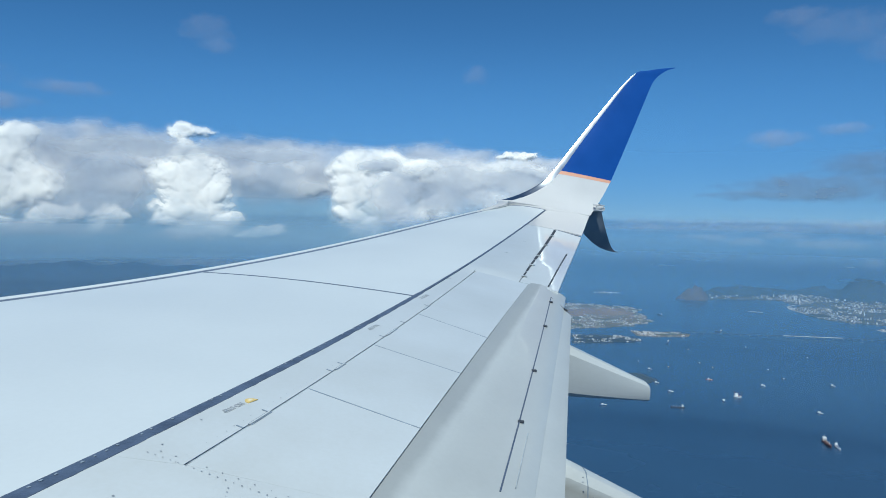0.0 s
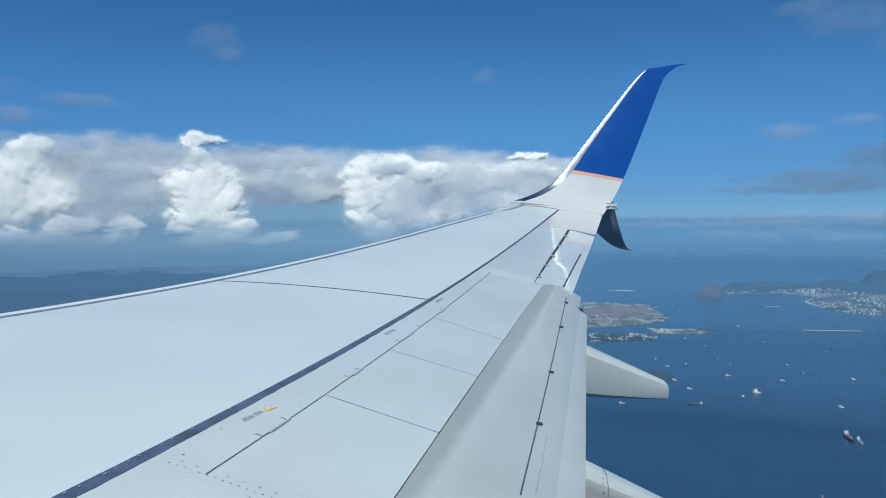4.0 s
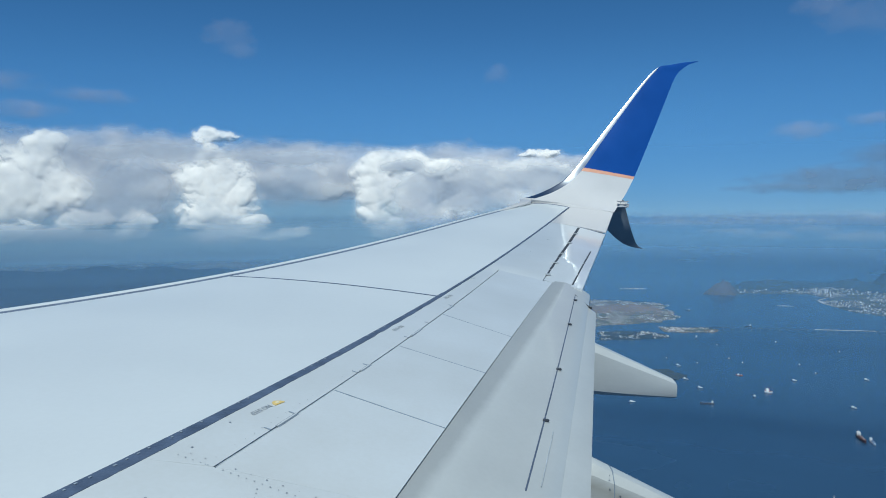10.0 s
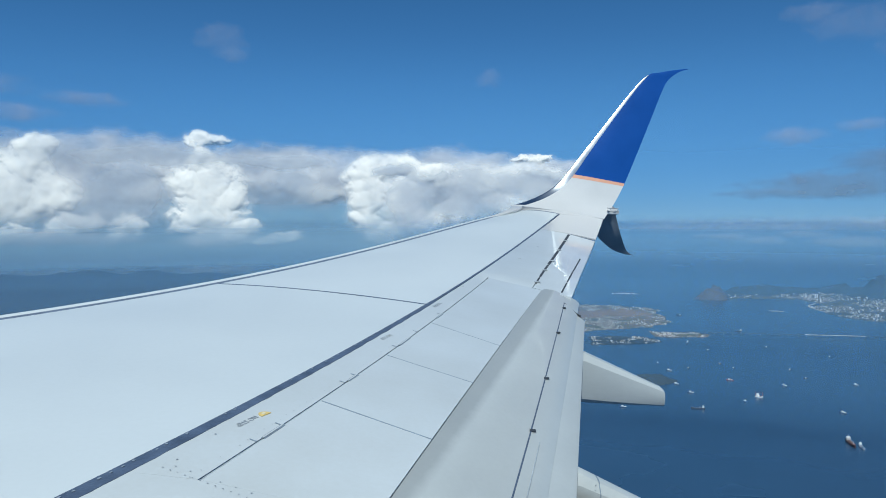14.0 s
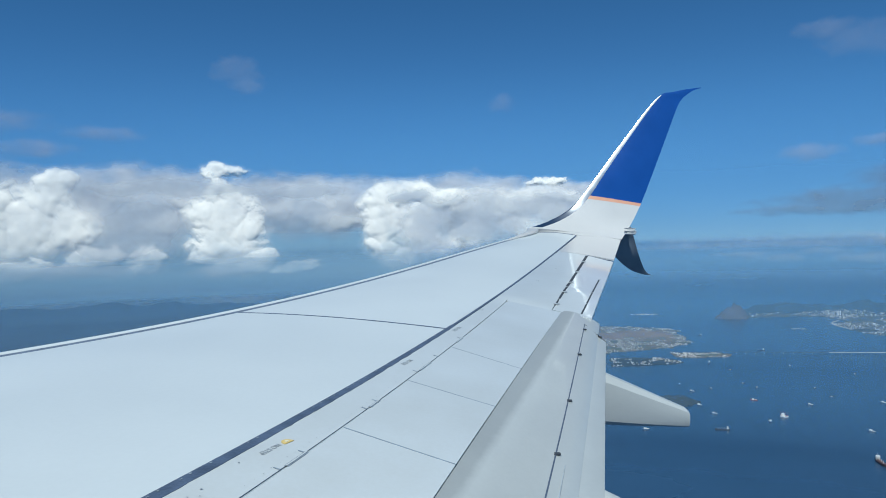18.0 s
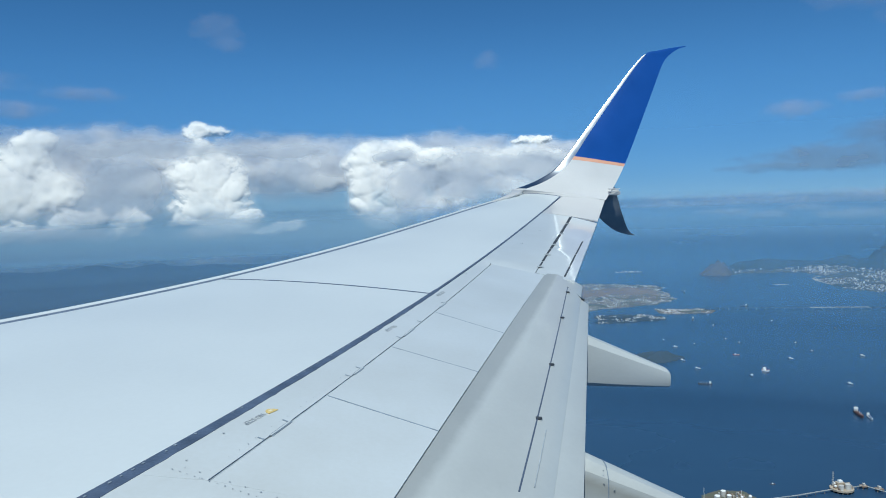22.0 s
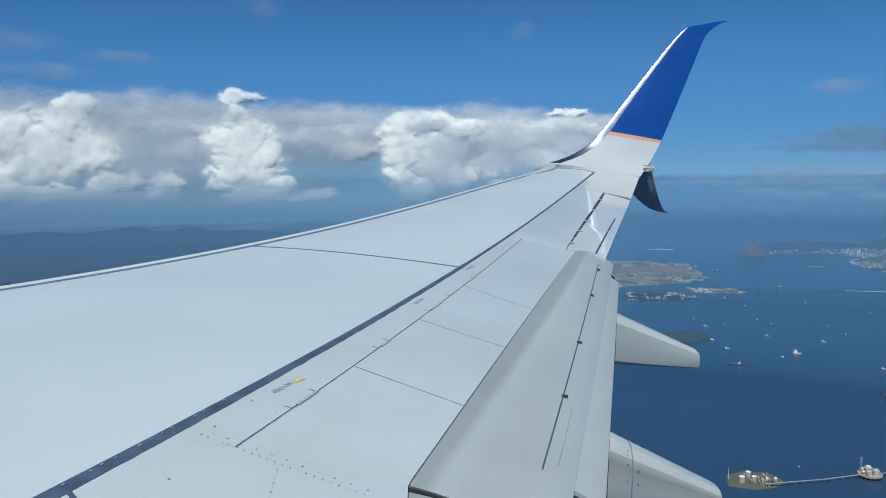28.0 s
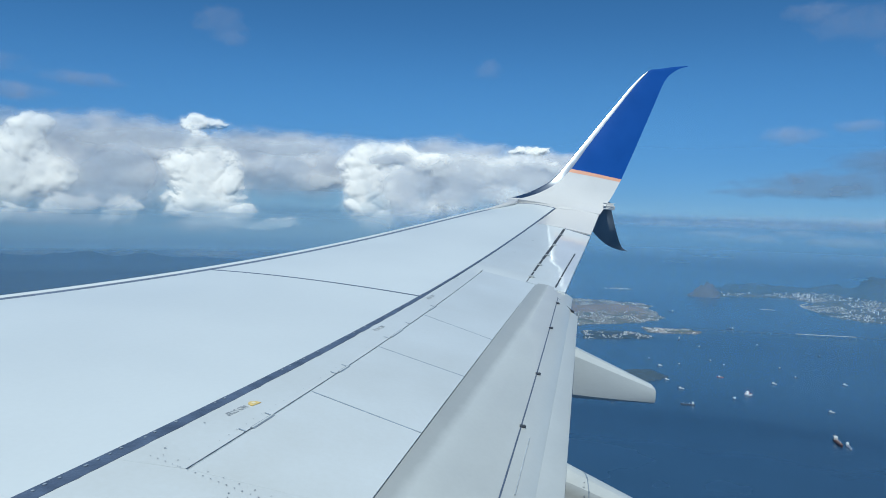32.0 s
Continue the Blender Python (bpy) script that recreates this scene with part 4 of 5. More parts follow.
town("harbour_sheds", ol, hf, 300, 0.6, 1.9, 1.3, "white harbour sheds and tanks on the spit", 5, 0.09, 0.46)
_, ol, hf = land("ground_shipyard_island", [(-14.2, 1000), (-16.7, 1010), (-18.9, 1003), (-19.5, 982), (-18.8, 960), (-16.7, 945), (-14.2, 930)], 4, 0.8, [(-16.2, 975, 30, 4)], M_HILL, "dark wooded island with a shipyard", 6, None, PORT_TURN)
town("shipyard_buildings", ol, hf, 260, 0.6, 1.8, 1.4, "pale shipyard buildings on the dark island", 8, 0.09, 0.52, 3.0)
_, ol, hf = land("ground_low_island", [(-15.6, 1600), (-17.8, 1608), (-17.7, 1596), (-15.8, 1590)], 5, 0.6, [], M_SAND, "thin pale low island", 4, None, PORT_TURN)
town("low_island_sheds", ol, hf, 30, 1.2, 3, 1, "small white sheds on the low island", 9, 0.05, 0.3, 9, 1.5)
_, ol, hf = land("ground_green_island", [(-16.6, 735), (-18.0, 757), (-20.0, 757), (-21.3, 746), (-20.7, 728), (-18.5, 708), (-16.9, 716)], 3, 0.8, [(-19, 733, 26, 5), (-20, 738, 18, 3)], M_HILL, "small dark wooded island", 5)
# city shore with rounded granite hills behind
CITY_TURN = -0.6
_, ol, hf = land("ground_city", [(-21.6, 1515), (-23.6, 1548), (-25.0, 1568), (-26.8, 1582), (-28.4, 1590), (-29.7, 1525), (-29.1, 1455), (-30.7, 1345), (-32.8, 1294), (-34.6, 1300), (-40, 1270), (-48, 1280), (-48, 2200), (-38.7, 2050), (-34.0, 1960), (-30.8, 1860), (-28.1, 1780), (-25.2, 1710), (-22.6, 1620)], 10, 1.2,
             [(-23.4, 1590, 34, 10), (-24.8, 1640, 45, 16), (-26.4, 1670, 50, 18), (-28.2, 1720, 45, 14), (-30.8, 1750, 48, 20), (-33.7, 1680, 42, 28), (-33.2, 1690, 58, 26), (-35.6, 1720, 44, 34), (-38.0, 1740, 66, 46), (-41, 1760, 90, 42), (-44.5, 1750, 110, 44)], M_HILL, "hazy city shore with wooded granite hills", 7.0, M_URBAN, CITY_TURN)
town("city_buildings", ol, hf, 7600, 0.6, 2.3, 2.4, "dense pale city blocks along the shore", 12, 0.02, 0.46, 5.0)
rt = random.Random(77)
cluster = []
for k in range(34):
    b_, r_ = (-29.1 + rt.uniform(-0.45, 0.45), rt.uniform(1600, 1625)) if k < 14 else (rt.uniform(-38, -31.5), rt.uniform(1325, 1430))
    cluster.append((b_ + CITY_TURN, r_, rt.uniform(1.0, 1.9), rt.uniform(6.0, 8.5) if k < 14 else rt.uniform(3.0, 6.0)))
verts, faces = [], []
for b_, r_, w, h in cluster:
    p, k = at(b_, r_), len(verts)
    verts += [(p.x + sx * w / 2, p.y + sy * w / 2, z) for z in (0, hf(p.x, p.y) + h) for sx, sy in ((-1, -1), (1, -1), (1, 1), (-1, 1))]
    faces += [tuple(k + q for q in fc) for fc in ((0, 1, 5, 4), (1, 2, 6, 5), (2, 3, 7, 6), (3, 0, 4, 7), (4, 5, 6, 7))]
tagged(new("city_towers", mesh_of("city_towers", verts, faces, M_B1)), "pale slab towers standing above the city", "buildings", "", "stuff")
land("ground_rocky_mount", [(-21.5, 1532), (-22.2, 1580), (-23.8, 1580), (-23.9, 1516), (-22.4, 1510)], 4, 1, [(-23.2, 1549, 25, 26), (-22.5, 1540, 26, 10)], M_CRAG, "steep bare rock mount at the bay mouth", 4, None, CITY_TURN)
land("ground_sand_islet", [(-26.4, 1377), (-27.0, 1384), (-27.6, 1378), (-27.5, 1369), (-26.6, 1367)], 3, 0.7, [], M_SAND, "small pale sand islet off the city", 3, None, CITY_TURN)
land("ground_beach", [(-29.5, 1528), (-29.1, 1484), (-29.3, 1452), (-30.7, 1366), (-30.6, 1354), (-29.08, 1446), (-28.9, 1484), (-29.3, 1532)], 2, 1.0, [], M_SAND, "pale curved beach along the city shore", 2, None, CITY_TURN)
_, ol, hf = land("ground_harbour_islet", [(-34.2, 1245), (-35.6, 1250), (-36.6, 1246), (-36.4, 1232), (-34.6, 1230)], 3, 0.7, [], M_SAND, "small built-up harbour islet", 3, None, CITY_TURN)
town("islet_sheds", ol, hf, 26, 1.0, 3.0, 1.5, "white sheds on the harbour islet", 21, 0.05, 0.2, 9, 1.0)
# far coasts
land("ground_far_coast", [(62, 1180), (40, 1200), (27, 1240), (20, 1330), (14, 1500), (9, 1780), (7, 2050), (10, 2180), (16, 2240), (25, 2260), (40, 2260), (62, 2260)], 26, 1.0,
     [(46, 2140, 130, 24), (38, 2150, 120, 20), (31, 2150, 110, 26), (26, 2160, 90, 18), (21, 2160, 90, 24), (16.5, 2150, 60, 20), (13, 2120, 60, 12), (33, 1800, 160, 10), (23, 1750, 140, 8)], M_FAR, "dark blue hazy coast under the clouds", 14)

# ---------------- clouds and haze ----------------
def soft_material(name, rgb, fine, lo, hi, passing=0.0, detail=6):
    """A white scattering body whose thinness is kept in the mesh attribute "soft"."""
    m = bpy.data.materials.new(name)
    m.use_nodes = True
    t_ = m.node_tree
    b_ = t_.nodes["Principled BSDF"]
    b_.inputs["Base Color"].default_value, b_.inputs["Roughness"].default_value = (*rgb, 1), 1.0
    b_.inputs["Specular IOR Level"].default_value = 0.0
    co_, nz, at_ = t_.nodes.new("ShaderNodeTexCoord"), t_.nodes.new("ShaderNodeTexNoise"), t_.nodes.new("ShaderNodeAttribute")
    at_.attribute_name = "soft"
    nz.inputs["Scale"].default_value, nz.inputs["Detail"].default_value, nz.inputs["Roughness"].default_value = fine, detail, 0.6
    t_.links.new(co_.outputs["Object"], nz.inputs["Vector"])
    mr, mu = t_.nodes.new("ShaderNodeMapRange"), t_.nodes.new("ShaderNodeMath")
    mr.inputs[1].default_value, mr.inputs[2].default_value, mr.inputs[3].default_value, mr.inputs[4].default_value = 0.3, 0.7, lo, hi
    mu.operation, mu.use_clamp = "MULTIPLY", True
    t_.links.new(nz.outputs[0], mr.inputs[0])
    t_.links.new(mr.outputs[0], mu.inputs[0])
    t_.links.new(at_.outputs["Fac"], mu.inputs[1])
    if not passing:
        t_.links.new(mu.outputs[0], b_.inputs["Alpha"])
        return m
    # thick mist also passes light through to its shaded side
    tl, mix, tr, mix2 = t_.nodes.new("ShaderNodeBsdfTranslucent"), t_.nodes.new("ShaderNodeMixShader"), t_.nodes.new("ShaderNodeBsdfTransparent"), t_.nodes.new("ShaderNodeMixShader")
    tl.inputs[0].default_value = (*rgb, 1)
    mix.inputs[0].default_value = passing
    t_.links.new(b_.outputs[0], mix.inputs[1])
    t_.links.new(tl.outputs[0], mix.inputs[2])
    t_.links.new(mu.outputs[0], mix2.inputs[0])
    t_.links.new(tr.outputs[0], mix2.inputs[1])
    t_.links.new(mix.outputs[0], mix2.inputs[2])
    t_.links.new(mix2.outputs[0], t_.nodes["Material Output"].inputs[0])
    return m


M_CLOUD = soft_material("cloud_white", (0.86, 0.82, 0.765), 0.008, 0.9, 1.15, 0.12, 3)
# M_GREY, M_SHADE: cloud white darkened, the clouds' shade put into the base colour.
M_GREY = soft_material("cloud_shaded_grey", (0.56, 0.575, 0.625), 0.004, 0.8, 1.1, 0.0, 2)
M_SHADE = soft_material("cloud_shaded", (0.58, 0.60, 0.645), 0.005, 0.8, 1.1, 0.0, 2)
M_WISP = soft_material("cloud_wisp", (0.50, 0.47, 0.52), 0.008, 0.4, 1.1, 0.0, 3)
M_STREAK = soft_material("cloud_streak", (0.24, 0.27, 0.33), 0.006, 0.5, 1.1, 0.0, 2)
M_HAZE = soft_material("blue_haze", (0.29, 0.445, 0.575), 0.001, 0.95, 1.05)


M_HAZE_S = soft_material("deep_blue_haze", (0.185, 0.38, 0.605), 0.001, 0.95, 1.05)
M_LOW_SKY = soft_material("low_sky_blue", (0.105, 0.265, 0.50), 0.001, 0.97, 1.03)


def smooth01(a, b_, x):
    q = np.clip((x - a) / (b_ - a), 0, 1)
    return q * q * (3 - 2 * q)


def lattice(ix, iy, seed):
    h = np.sin(ix * 127.1 + iy * 311.7 + seed * 74.7) * 43758.5453
    return h - np.floor(h)


def grain(x, y, seed):
    """Smooth value noise in -1..1."""
    ix, iy = np.floor(x), np.floor(y)
    fx, fy = x - ix, y - iy
    fx, fy = fx * fx * fx * (fx * (fx * 6 - 15) + 10), fy * fy * fy * (fy * (fy * 6 - 15) + 10)
    a, b_ = lattice(ix, iy, seed), lattice(ix + 1, iy, seed)
    c, d = lattice(ix, iy + 1, seed), lattice(ix + 1, iy + 1, seed)
    return 2 * ((a + (b_ - a) * fx) * (1 - fy) + (c + (d - c) * fx) * fy) - 1


def turbulence(x, y, seed, octaves, billow=False, fall=0.55):
    s, amp, tot = 0, 1.0, 0
    for k in range(octaves):
        c, n_ = math.cos(0.6 * k + 0.4), math.sin(0.6 * k + 0.4)
        g = grain((x * c - y * n_) * 2 ** k, (x * n_ + y * c) * 2 ** k, seed + k * 1.37)
        s = s + amp * ((1 - 2 * np.abs(g)) if billow else g)
        tot += amp
        amp *= fall
    return s / tot


CLOUD_TURN = -1.5


def domes(x, y, seed, octaves, fall=0.52):
    """Heaped round lobes, large ones carrying smaller ones, 0..1."""
    s, amp, tot = 0, 1.0, 0
    for k in range(octaves):
        c, n_ = math.cos(0.9 * k + 0.3), math.sin(0.9 * k + 0.3)
        u, v_ = (x * c - y * n_) * 2 ** k + 7.3 * k, (x * n_ + y * c) * 2 ** k
        iu, iv = np.floor(u), np.floor(v_)
        near = np.full(u.shape, 9.0)
        for du in (-1, 0, 1):
            for dv in (-1, 0, 1):
                pu = iu + du + lattice(iu + du, iv + dv, seed + k)
                pv = iv + dv + lattice(iu + du, iv + dv, seed + k + 17.1)
                near = np.minimum(near, (u - pu) ** 2 + (v_ - pv) ** 2)
        s = s + amp * np.sqrt(np.clip(1 - near / 0.95, 0, 1))
        tot += amp
        amp *= fall
    return s / tot


def soft_sheet(B, E, reach, rise, soft, mat, label):
    """The cloud's near side as a relief mesh by bearing and range, which keeps its thinness in "soft"."""
    ne, nb = B.shape
    P = np.stack([reach * np.cos(np.radians(B)), reach * np.sin(np.radians(B)), ALT + rise], -1).reshape(-1, 3)
    keep_ = soft > 0.02
    i, j = np.nonzero(keep_[:-1, :-1] | keep_[1:, :-1] | keep_[:-1, 1:] | keep_[1:, 1:])
    a = i * nb + j
    q = np.stack([a, a + 1, a + nb + 1, a + nb], -1)
    used = np.unique(q)
    remap = np.zeros(len(P), int)
    remap[used] = np.arange(len(used))
    me_ = bpy.data.meshes.new("cloud")
    me_.from_pydata(P[used].tolist(), [], remap[q].tolist())
    me_.polygons.foreach_set("use_smooth", [True] * len(me_.polygons))
    me_.attributes.new("soft", "FLOAT", "POINT").data.foreach_set("value", soft.ravel()[used].astype(np.float32))
    me_.materials.append(mat)
    me_.update()
    return tagged(new("cloud", me_), label, "cloud", "clouds in the sky", "stuff")


def heap(puffs, rng_, step, label, size, seed, base, crisp=0.5, most=1.0, relief=0.27, veil=0.5, lean=0.36):
    """A heap cloud: puffs as (bearing, height angle, half width, half height) in degrees, grown over with round lobes that stand
    out towards the window; sharp sunlit crests, sides and foot that thin out into mist."""
    puffs = [(p[0] + CLOUD_TURN, *p[1:]) for p in puffs]
    b0, b1 = min(p[0] - 1.5 * p[2] for p in puffs) - 1, max(p[0] + 1.5 * p[2] for p in puffs) + 1
    e0, e1 = min(p[1] - 1.4 * p[3] for p in puffs) - 0.7, max(p[1] + 1.4 * p[3] for p in puffs) + 0.7
    nb, ne = int((b1 - b0) / step) + 2, int((e1 - e0) / step) + 2
    B, E = np.meshgrid(np.linspace(b0, b1, nb), np.linspace(e0, e1, ne))
    wx = B + 0.46 * size * turbulence(B / size, E / size, seed + 20, 3) + 0.02 * size * turbulence(B * 6 / size, E * 6 / size, seed + 23, 3)
    wy = E + 0.38 * size * turbulence(B / size, E / size, seed + 31, 3) + 0.02 * size * turbulence(B * 6 / size, E * 6 / size, seed + 34, 3)
    acc = np.zeros_like(B)
    for b_, e_, rb, re in puffs:
        rb, re = rb * 1.22, re * 1.2
        acc += np.exp(5 * np.clip(1 - ((wx - b_) / rb) ** 2 - ((wy - e_) / re) ** 2, -3, 1))
    first = np.log(acc + 1e-9) / 5
    lobes = domes(wx / size, wy / size, seed, 5)
    fray = turbulence(B * 2.0 / size, E * 2.0 / size, seed + 5, 5, False, 0.62)
    swell = domes(wx / size, wy / size, seed, 3, 0.30)
    for _ in range(3):
        swell[1:-1, 1:-1] = (swell[1:-1, 1:-1] * 2 + swell[:-2, 1:-1] + swell[2:, 1:-1] + swell[1:-1, :-2] + swell[1:-1, 2:]) / 6
    dens = first + 1.3 * (lobes - 0.56) + 0.13 * fray
    # crests are sharp, the lower sides are soft
    lift = np.gradient(dens, axis=0)
    crest = smooth01(-0.03, 0.03, -lift / step * 0.05) * crisp
    patchy = 0.72 + 0.28 * smooth01(-0.35, 0.35, turbulence(B * 0.7 / size, E * 0.7 / size, seed + 44, 3) + 0.5 * (first - 0.5))
    soft = smooth01(-0.35 + 0.3 * crest, 1.4 - 1.05 * crest, dens) * patchy
    soft = np.maximum(soft, veil * smooth01(-1.1, 1.2, first + 0.45 * fray)) * most
    soft = soft * smooth01(base[0], base[1], E + 0.30 * turbulence(B * 1.2, E * 2.5, seed + 9, 4))
    rim = np.minimum(np.minimum(np.arange(nb), np.arange(nb)[::-1])[None, :], np.minimum(np.arange(ne), np.arange(ne)[::-1])[:, None])
    soft = soft * smooth01(0, 14, rim)
    unit = rng_ * math.pi / 180
    bulge = unit * (0.55 * smooth01(-0.6, 1.6, first) + relief * size * swell)
    r_ = rng_ - bulge + lean * unit * (E - e0)
    return soft_sheet(B, E, r_, r_ * np.tan(np.radians(E)), soft, M_CLOUD, label)


def cloud(puffs, rng_, step, mat, label, edge=(0.0, 0.22), rough=0.42, size=1.1, depth=0.5, bumps=0.16, most=1.0, seed=1, stretch=1.0, base=None, octaves=6):
    """A cloud body: puffs as (bearing, height angle, half width, half height) in degrees, broken up by noise, bulging towards and away from the window."""
    puffs = [(p[0] + CLOUD_TURN, *p[1:]) for p in puffs]
    b0, b1 = min(p[0] - 1.3 * p[2] for p in puffs) - 1, max(p[0] + 1.3 * p[2] for p in puffs) + 1
    e0, e1 = min(p[1] - 1.3 * p[3] for p in puffs) - 0.7, max(p[1] + 1.3 * p[3] for p in puffs) + 0.7
    nb, ne = int((b1 - b0) / step) + 2, int((e1 - e0) / step) + 2
    B, E = np.meshgrid(np.linspace(b0, b1, nb), np.linspace(e0, e1, ne))
    wx = B + 0.35 * size * turbulence(B / size, E * stretch / size, seed + 20, 3)
    wy = E + 0.28 * size / stretch * turbulence(B / size, E * stretch / size, seed + 31, 3)
    acc = np.zeros_like(B)
    for b_, e_, rb, re in puffs:
        acc += np.exp(6 * np.clip(1 - ((wx - b_) / rb) ** 2 - ((wy - e_) / re) ** 2, -3, 1))
    dens = np.log(acc + 1e-9) / 6
    first = dens
    bill = turbulence(B / size, E * stretch / size, seed, octaves, True, 0.58)
    dens = dens + rough * bill + 0.12 * turbulence(B * 2.2 / size, E * 2.2 * stretch / size, seed + 5, 4)
    soft = smooth01(edge[0], edge[1], dens) * most
    if base is not None:
        soft = soft * smooth01(base[0], base[1], E + 0.15 * turbulence(B * 1.5, E * 3, seed + 9, 4))
    rim = np.minimum(np.minimum(np.arange(nb), np.arange(nb)[::-1])[None, :], np.minimum(np.arange(ne), np.arange(ne)[::-1])[:, None])
    soft = soft * smooth01(0, 14, rim)
    unit = rng_ * math.pi / 180
    bulge = unit * (depth * 2.0 * smooth01(-0.6, 1.3, first) + bumps * size * (turbulence(B * 0.8 / size, E * 0.8 * stretch / size, seed + 2, 2, False, 0.45) + 0.12 * turbulence(B * 2.6 / size, E * 2.6 * stretch / size, seed + 3, 3)))
    te = np.tan(np.radians(E))
    return soft_sheet(B, E, rng_ - bulge, rng_ * te, soft, mat, label)


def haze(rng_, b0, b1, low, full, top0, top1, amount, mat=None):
    """A thin see-through sheet standing across the bay, coloured as bluish haze, fading out at its foot and its top."""
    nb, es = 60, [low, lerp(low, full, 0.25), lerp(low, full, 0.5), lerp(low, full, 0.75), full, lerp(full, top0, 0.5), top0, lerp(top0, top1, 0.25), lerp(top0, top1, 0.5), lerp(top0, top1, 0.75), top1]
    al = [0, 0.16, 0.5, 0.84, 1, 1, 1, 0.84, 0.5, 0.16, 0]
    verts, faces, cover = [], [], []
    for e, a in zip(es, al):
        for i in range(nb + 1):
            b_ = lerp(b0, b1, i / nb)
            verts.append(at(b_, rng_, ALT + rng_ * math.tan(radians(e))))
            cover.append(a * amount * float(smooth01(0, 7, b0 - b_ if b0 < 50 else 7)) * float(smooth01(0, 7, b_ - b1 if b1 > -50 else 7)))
    for k in range(len(es) - 1):
        for i in range(nb):
            o = k * (nb + 1) + i
            faces.append((o, o + 1, o + nb + 2, o + nb + 1))
    me_ = mesh_of("haze", verts, faces, mat or M_HAZE, True)
    me_.attributes.new("soft", "FLOAT", "POINT").data.foreach_set("value", cover)
    return tagged(new("haze", me_), "thin see-through bluish sheet in place of distant haze", "haze", "layers of haze", "stuff")


def foot(r):
    return -math.degrees(math.atan(ALT / r))


# Tinted sheets at growing range imitate the haze that thickens with distance.
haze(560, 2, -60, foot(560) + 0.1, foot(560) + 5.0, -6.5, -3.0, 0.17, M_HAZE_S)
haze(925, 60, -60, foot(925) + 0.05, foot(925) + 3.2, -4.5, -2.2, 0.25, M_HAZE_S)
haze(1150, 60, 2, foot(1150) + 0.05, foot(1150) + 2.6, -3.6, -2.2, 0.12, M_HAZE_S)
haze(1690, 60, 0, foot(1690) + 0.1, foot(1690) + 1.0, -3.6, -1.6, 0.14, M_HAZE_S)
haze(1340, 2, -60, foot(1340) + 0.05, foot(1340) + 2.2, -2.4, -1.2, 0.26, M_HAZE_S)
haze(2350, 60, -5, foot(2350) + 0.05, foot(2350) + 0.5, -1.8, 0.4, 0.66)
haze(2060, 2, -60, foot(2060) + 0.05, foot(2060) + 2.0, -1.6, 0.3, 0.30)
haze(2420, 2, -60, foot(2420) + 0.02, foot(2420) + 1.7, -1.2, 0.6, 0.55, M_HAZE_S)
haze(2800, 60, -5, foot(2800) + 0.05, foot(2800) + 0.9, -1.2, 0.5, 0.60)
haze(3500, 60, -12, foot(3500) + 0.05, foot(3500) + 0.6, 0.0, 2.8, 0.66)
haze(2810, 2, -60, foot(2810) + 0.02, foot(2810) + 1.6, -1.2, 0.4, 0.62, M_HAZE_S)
# Added sheet in low-sky blue that dulls the bright sky above the horizon.
haze(4700, 60, -60, foot(4700) + 0.05, foot(4700) + 0.5, 1.0, 13.0, 0.72, M_LOW_SKY)

# Upright strip coloured as the far sea beyond the water's rim.
M_FARSEA = soft_material("distant_sea_strip", (0.26, 0.40, 0.49), 0.001, 0.95, 1.05)
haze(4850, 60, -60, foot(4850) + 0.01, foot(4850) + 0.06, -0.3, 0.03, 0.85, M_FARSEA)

# grey layer cloud behind the heaps, its shade put into the grey colour
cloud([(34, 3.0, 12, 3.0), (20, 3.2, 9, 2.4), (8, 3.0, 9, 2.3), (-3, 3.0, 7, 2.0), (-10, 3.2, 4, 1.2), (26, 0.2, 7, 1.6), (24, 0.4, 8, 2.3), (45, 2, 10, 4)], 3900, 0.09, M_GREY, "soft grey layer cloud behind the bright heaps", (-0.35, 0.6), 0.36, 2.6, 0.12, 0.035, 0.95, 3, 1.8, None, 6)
# bright heaps
TOWER = [(14.6, 3.3, 1.5, 1.2), (15.5, 2.7, 1.2, 1.0), (14.0, 1.8, 2.1, 1.7), (12.7, 1.3, 1.2, 1.1), (14.7, 0.2, 1.5, 1.2), (13.0, -0.1, 1.3, 1.0), (15.7, -0.9, 0.8, 0.5), (14.2, -1.3, 1.7, 0.7), (15.0, -1.7, 0.9, 0.4), (12.9, -1.5, 1.1, 0.6), (14.7, 4.4, 0.9, 0.7)]
TOWER_FOOT = [(11.8, -0.75, 0.85, 0.7), (12.3, -1.4, 1.0, 0.45), (9.9, -1.65, 0.75, 0.42), (8.7, -1.45, 0.8, 0.5), (10.7, -1.7, 0.5, 0.3)]
BROAD = [(3.2, 2.8, 1.2, 1.0), (2.2, 3.6, 1.3, 0.9), (0.6, 3.9, 1.5, 0.7), (2.7, 1.4, 1.3, 1.2), (3.0, -0.1, 1.0, 0.9), (1.8, -1.2, 1.4, 0.8), (-1.4, 3.5, 1.5, 0.7), (0.6, 1.5, 1.6, 1.6), (-1.0, -0.4, 1.5, 1.0)]
BROAD_END = [(-3.6, 2.6, 1.6, 1.1), (-5.6, 2.8, 1.6, 1.0), (-7.6, 2.9, 1.5, 1.0), (-9.3, 3.4, 1.3, 0.9), (-11, 3.3, 1.1, 0.5), (-3.0, 0.6, 1.5, 1.2), (-7.6, 1.2, 1.8, 0.9), (-5.4, -0.9, 1.7, 0.6), (-9.6, 1.6, 1.2, 0.9)]
